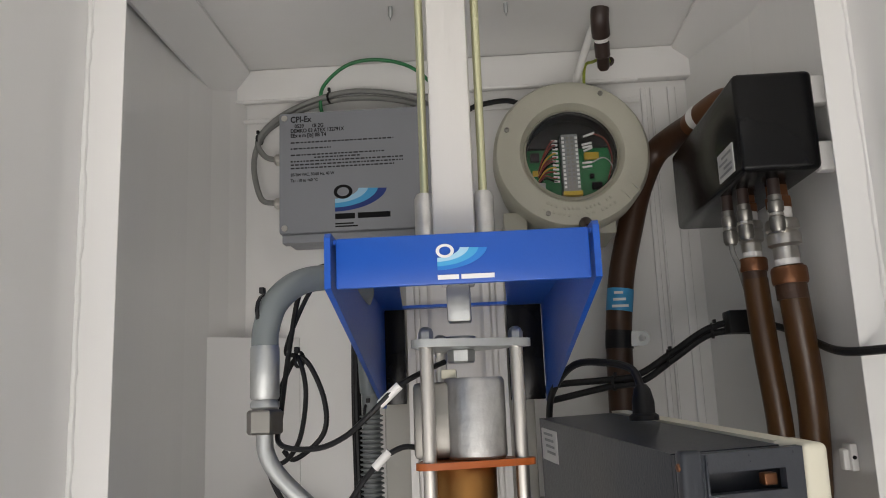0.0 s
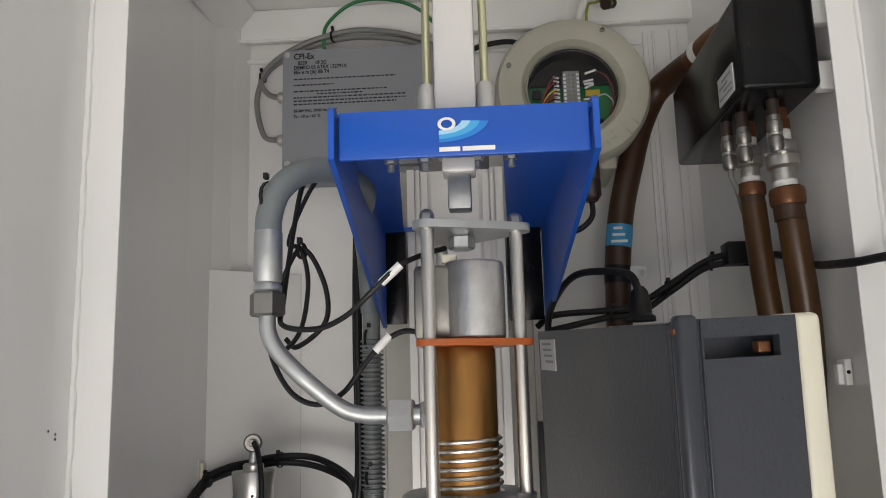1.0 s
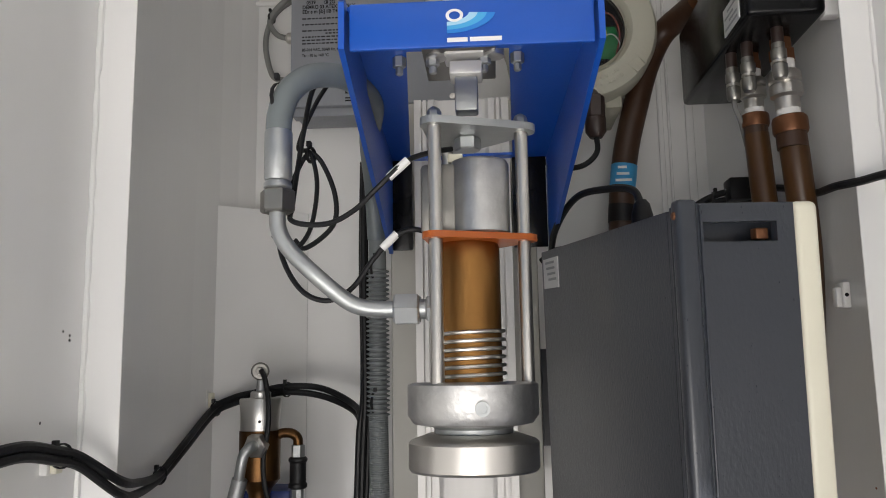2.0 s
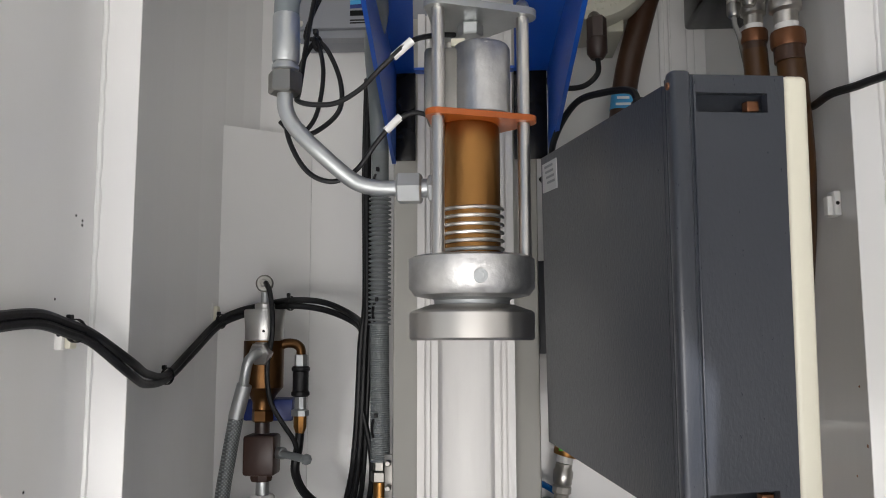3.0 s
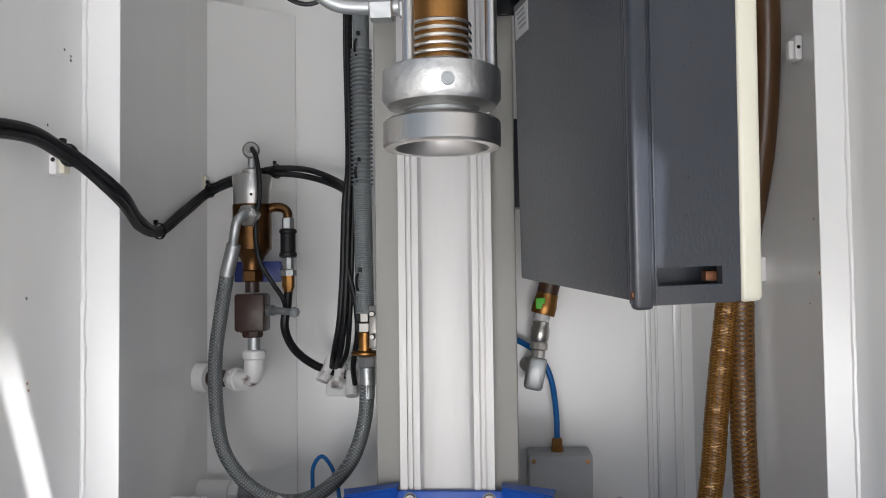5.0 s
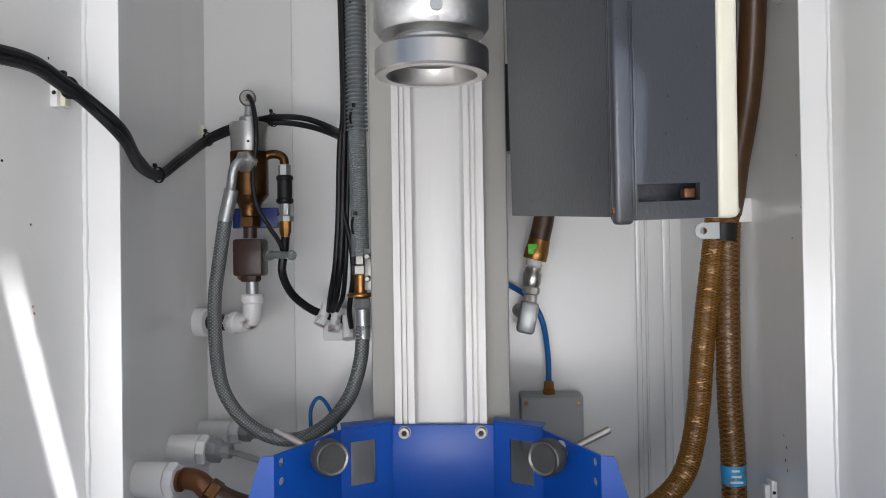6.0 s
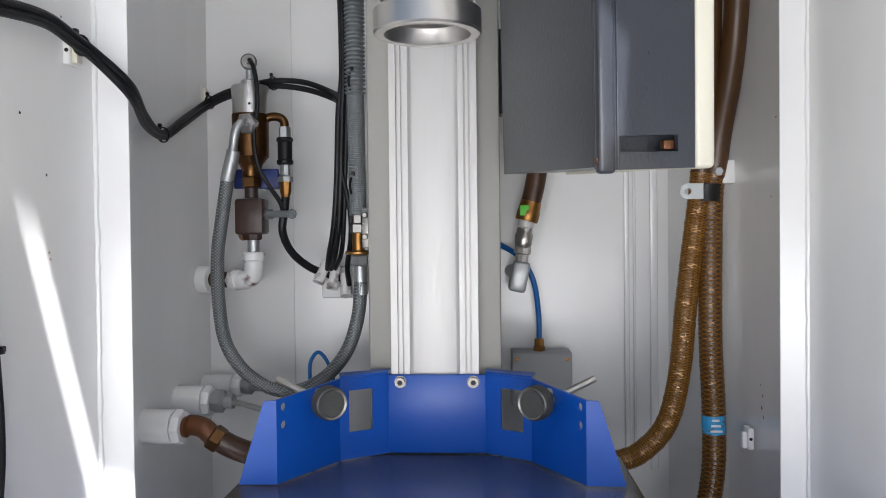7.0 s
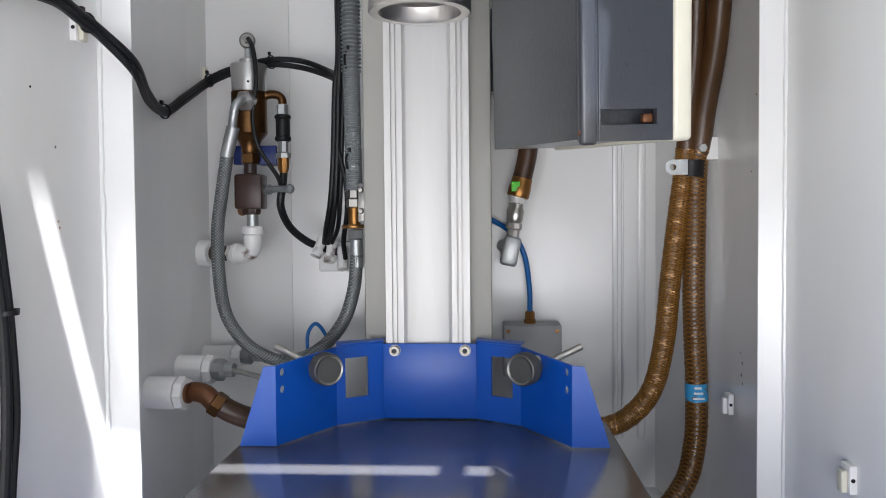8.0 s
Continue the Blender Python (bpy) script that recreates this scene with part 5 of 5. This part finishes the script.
part("sleeve", sweep([(-0.0548, 1.08, 0.76), (-0.055, 1.08, 0.80), (-0.056, 1.08, 0.84)], 0.0108, 14, 6), GREYCOND, cd)
for z in (0.46, 0.60, 0.762):
    tie((-0.056, 1.08, z), 0.0142, cd)
bb = thing("cable_bundle", "bundle of black cables down the side of the column", "cable", (-0.08, 1.1, 0.35))
for i, (dx, dy) in enumerate(((0, 0), (-0.006, 0.004), (0.005, 0.006))):
    part("cable", sweep([(-0.071 + dx * 0.4, 1.08 + dy, 0.90), (-0.073 + dx * 0.4, 1.082 + dy, 0.775), (-0.0705 + dx * 0.5, 1.082 + dy, 0.62), (-0.0735 + dx, 1.085 + dy, 0.56), (-0.0775 + dx, 1.09 + dy, 0.474), (-0.083 + dx * 1.2, 1.10 + dy, 0.409), (-0.092 + dx * 1.5, 1.12 + dy, 0.368), (-0.104 + dx, 1.15 + dy, 0.345)], 0.0040 if i < 2 else 0.0034, 10), BLACK, bb)
part("cable", sweep([(-0.0765, 1.09, 0.48), (-0.066, 1.092, 0.43), (-0.066, 1.10, 0.39), (-0.075, 1.12, 0.35), (-0.078, 1.15, 0.322)], 0.0036, 10), BLACK, bb)
for x, y, z, a in ((-0.114, 1.17, 0.340, 20), (-0.101, 1.17, 0.333, 5), (-0.085, 1.165, 0.322, -5)):
    g = part("cable_gland", lathe([(0, 0), (0.0085, 0), (0.0085, 0.008), (0.0072, 0.010), (0.0072, 0.022), (0.0088, 0.023), (0.0088, 0.034), (0, 0.034)], Matrix.Translation((x, y, z + 0.014)) @ pose(0, 0, 0, 155, a, 0), 10), WHITEPIPE, bb, "white painted cable gland")
part("gland_plate", box((-0.125, 1.185, 0.30), (-0.070, 1.268, 0.345), 0.003), WHITE, bb)
mc = thing("black_cable_pair", "pair of black cables strapped along the white side wall", "cable", (-0.28, 1.0, 0.53))
for dz, dy in ((0.0, 0.0), (-0.0075, 0.004)):
    part("cable", sweep([(-0.270, 0.565, 0.574 + dz), (-0.262, 0.61, 0.580 + dz), (-0.259, 0.676, 0.586 + dz), (-0.258, 0.725, 0.579 + dz), (-0.254, 0.757, 0.571 + dz), (-0.2385, 0.797, 0.547 + dz * 1.5), (-0.268, 0.90, 0.532 + dz * 1.4), (-0.293, 1.01 + dy, 0.527 + dz * 0.6), (-0.292, 1.08, 0.555 + dz), (-0.288, 1.165, 0.592 + dz), (-0.262, 1.17, 0.606 + dz), (-0.235, 1.165, 0.612 + dz), (-0.189, 1.16, 0.620 + dz), (-0.142, 1.16, 0.617 + dz * 1.3), (-0.098, 1.14, 0.598 + dz), (-0.078, 1.10, 0.58 + dz), (-0.074, 1.09, 0.54)], 0.0042, 10), BLACK, mc)
for p in ((-0.258, 0.735, 0.574), (-0.293, 1.012, 0.525), (-0.285, 1.168, 0.592), (-0.187, 1.158, 0.616)):
    tie(p, 0.009, mc)
lc = thing("black_cable_pair", "black cables hanging loose on the white side wall", "cable", (-0.265, 0.59, 0.2))
for d in (0, 0.009):
    part("cable", sweep([(-0.266, 0.578 + d, 0.40), (-0.266, 0.588 + d, 0.345), (-0.266, 0.596 + d, 0.29), (-0.266, 0.597 + d * 1.3, 0.22), (-0.266, 0.590 + d, 0.15), (-0.266, 0.58 + d, 0.05), (-0.264, 0.575 + d, -0.055)], 0.0045, 10), BLACK, lc)
tb = lathe([(0.0085, -0.002), (0.0098, -0.002), (0.0098, 0.002), (0.0085, 0.002), (0.0085, -0.002)], Matrix.Translation((-0.266, 0.6005, 0.305)), 16)
part("cable_tie", box((-0.269, 0.609, 0.3025), (-0.263, 0.616, 0.3075), 0.0008, None, 1, tb), BLACK, lc)

# wall sockets and pipe at the lower left
for (x, y, z), r, ln in (((-0.306, 0.975, 0.158), 0.0215, 0.052), ((-0.304, 1.075, 0.170), 0.020, 0.052), ((-0.298, 1.165, 0.174), 0.016, 0.060)):
    w = thing("wall_pipe_stub", "white painted threaded pipe stub on the side wall", "pipe", (x, y, z), "pipe stubs on the left wall")
    m = axis((x, y, z), (x + 1, y - 0.12, z))
    part("socket", lathe([(0, 0), (r, 0), (r, ln * 0.72), (r * 0.94, ln * 0.76), (0, ln * 0.76)], m, 26), WHITEPIPE if r < 0.01 else WHITE, w)
    n = part("nut", lathe([(0, ln * 0.76), (r * 0.98, ln * 0.78), (r * 1.04, ln * 0.81), (r * 1.04, ln * 0.94), (r * 0.94, ln), (0, ln)], m, 8), WHITE, w)
    if r > 0.021:
        part("plug_thread", lathe([(0, ln), (r * 0.6, ln), (r * 0.6, ln + 0.004), (0, ln + 0.004)], m, 18), COPPER, n)
    else:
        part("plug", lathe([(0, ln), (r * 0.72, ln), (r * 0.8, ln + 0.003), (r * 0.8, ln + 0.014), (r * 0.5, ln + 0.018), (r * 0.5, ln + 0.03), (0, ln + 0.03)], m, 8), GREYTERM, n, "grey plastic plug")
el = thing("brass_elbow", "brown brass elbow with a dark hose at the wall", "pipe", (-0.25, 0.97, 0.155))
part("elbow", sweep([(-0.254, 0.979, 0.158), (-0.243, 0.977, 0.158), (-0.232, 0.975, 0.155), (-0.224, 0.974, 0.148), (-0.218, 0.974, 0.142)], 0.0128, 16, 4), COPPER, el)
part("collar", hexnut((-0.223, 0.974, 0.147), (-0.210, 0.975, 0.138), 0.0165), BRONZE, el, "tarnished collar")
part("hose", sweep([(-0.214, 0.975, 0.141), (-0.195, 0.978, 0.130), (-0.170, 0.985, 0.120), (-0.12, 1.0, 0.108), (-0.03, 1.01, 0.105)], 0.0142, 16, 6), BROWNHOSE, el, "dark brown hose")
gh = thing("grey_wire", "thin grey cable from a wall stub behind the stop", "cable", (-0.22, 1.04, 0.17))
part("cable", sweep([(-0.228, 1.062, 0.170), (-0.21, 1.055, 0.169), (-0.19, 1.04, 0.168), (-0.15, 1.03, 0.16), (-0.08, 1.02, 0.15)], 0.004, 8), GREYCABLE, gh)
bl = thing("blue_air_hose", "thin blue air hose bent in a narrow loop", "hose", (-0.13, 1.15, 0.2))
part("hose", sweep([(-0.138, 1.15, 0.12), (-0.137, 1.15, 0.178), (-0.136, 1.15, 0.209), (-0.124, 1.15, 0.224), (-0.110, 1.15, 0.208), (-0.102, 1.15, 0.18), (-0.098, 1.15, 0.12)], 0.0028, 10), BLUEHOSE, bl)

# conduit, coupling and junction box on the right below the terminal
gc = thing("brown_conduit", "short brown conduit with a green tag and coupling", "conduit", (0.185, 1.2, 0.33))
part("hose", sweep([(0.203, 1.2, 0.53), (0.196, 1.2, 0.475), (0.188, 1.2, 0.44), (0.185, 1.2, 0.43)], 0.0148, 16, 6), BROWNHOSE, gc)
part("collar", lathe([(0, 0), (0.0165, 0), (0.0172, 0.002), (0.0172, 0.014), (0.0165, 0.016), (0.0155, 0.03), (0, 0.03)], axis((0.181, 1.2, 0.412), (0.189, 1.2, 0.442)), 14), BRASS, gc)
part("tag", box((0.171, 1.1838, 0.420), (0.184, 1.186, 0.435), 0.0005), LIME, gc, "bright green tag")
part("seal", rod((0.181, 1.2, 0.4125), (0.179, 1.2, 0.403), 0.0115), WHITEPL, gc)
part("coupling", lathe([(0, 0), (0.010, 0), (0.010, 0.012), (0.013, 0.014), (0.013, 0.022), (0.0115, 0.024), (0.013, 0.027), (0.0135, 0.042), (0.0115, 0.045), (0.0115, 0.052), (0, 0.052)], axis((0.173, 1.2, 0.350), (0.179, 1.2, 0.404)), 10), STEEL, gc, "bright knurled coupling")
part("elbow", box((0.158, 1.186, 0.306), (0.184, 1.212, 0.352), 0.005, Matrix.Translation((0.172, 1.2, 0.336)) @ pose(0, 0, 0, 0, 12, 0) @ Matrix.Translation((-0.172, -1.2, -0.336))), ZINC, gc, "grey elbow block")
part("foot", rod((0.168, 1.2, 0.335), (0.160, 1.269, 0.335), 0.0105), ZINC, gc)
bl2 = thing("blue_air_hose", "blue air hose running down to a junction box", "hose", (0.2, 1.22, 0.22))
part("hose", sweep([(0.13, 1.20, 0.385), (0.142, 1.21, 0.377), (0.172, 1.222, 0.357), (0.192, 1.225, 0.322), (0.200, 1.232, 0.272), (0.201, 1.235, 0.230)], 0.0042, 12), BLUEHOSE, bl2)
sb = thing("small_junction_box", "small grey junction box on the back wall", "junction box", (0.205, 1.24, 0.12))
part("box", box((0.158, 1.222, 0.13), (0.250, 1.269, 0.213), 0.004, None, 3), PALEBOX, sb)
part("lid", box((0.159, 1.214, 0.131), (0.249, 1.2215, 0.212), 0.003), PALEBOX, sb)
part("gland", lathe([(0, 0), (0.009, 0), (0.009, 0.007), (0.0075, 0.008), (0.0075, 0.017), (0.006, 0.02), (0, 0.02)], Matrix.Translation((0.201, 1.235, 0.2125)), 8), BRASS, sb)
for x in (0.166, 0.242):
    part("lid_screw", lathe([(0, 0.001), (0.0025, 0.0008), (0.003, 0), (0, 0)], axis((x, 1.214, 0.203), (x, 1.2, 0.203)), 12), BRASS, sb)
# chips and specks in the paint
random.seed(11)
for x, y, z in ((L_NEAR + 0.0005, 0.757, 0.674), (L_NEAR + 0.0005, 0.768, 0.671), (L_NEAR + 0.0005, 0.768, 0.667), (L_NEAR + 0.0005, 0.70, 0.45), (L_NEAR + 0.0005, 0.702, 0.38), (L_NEAR + 0.0005, 0.704, 0.374), (L_NEAR + 0.0005, 0.73, 0.60), (L_NEAR + 0.0005, 0.66, 0.50)):
    c = thing("paint_chip", "small dark chip in the white paint", "paint chip", (x, y, z), "paint chips")
    part("chip", lathe([(0, 0.0004), (0.0008, 0.0003), (0.0014, 0), (0, 0)], Matrix.Translation((x, y, z)) @ pose(0, 0, 0, 0, 90, 0) @ Matrix.Diagonal((1, random.uniform(0.7, 1.5), 1, 1)), 7), RUST if z < 0.4 else INK, c)

for x, y, z in ((0.4440, 0.90, 0.464), (0.4432, 0.925, 0.432), (0.4437, 0.91, 0.52), (0.4425, 0.95, 0.175), (0.4422, 0.955, 0.185), (0.4424, 0.952, 0.200), (0.4420, 0.958, 0.212)):
    c = thing("paint_chip", "small rusty speck in the white paint", "paint chip", (x, y, z), "paint chips")
    part("chip", lathe([(0, 0.0006), (0.0009, 0.0005), (0.0016, 0), (0, 0)], Matrix.Translation((x, y, z)) @ pose(0, 0, 0, 0, -90, 0) @ Matrix.Diagonal((random.uniform(0.7, 1.6), random.uniform(0.7, 1.3), 1, 1)), 7), RUST, c)
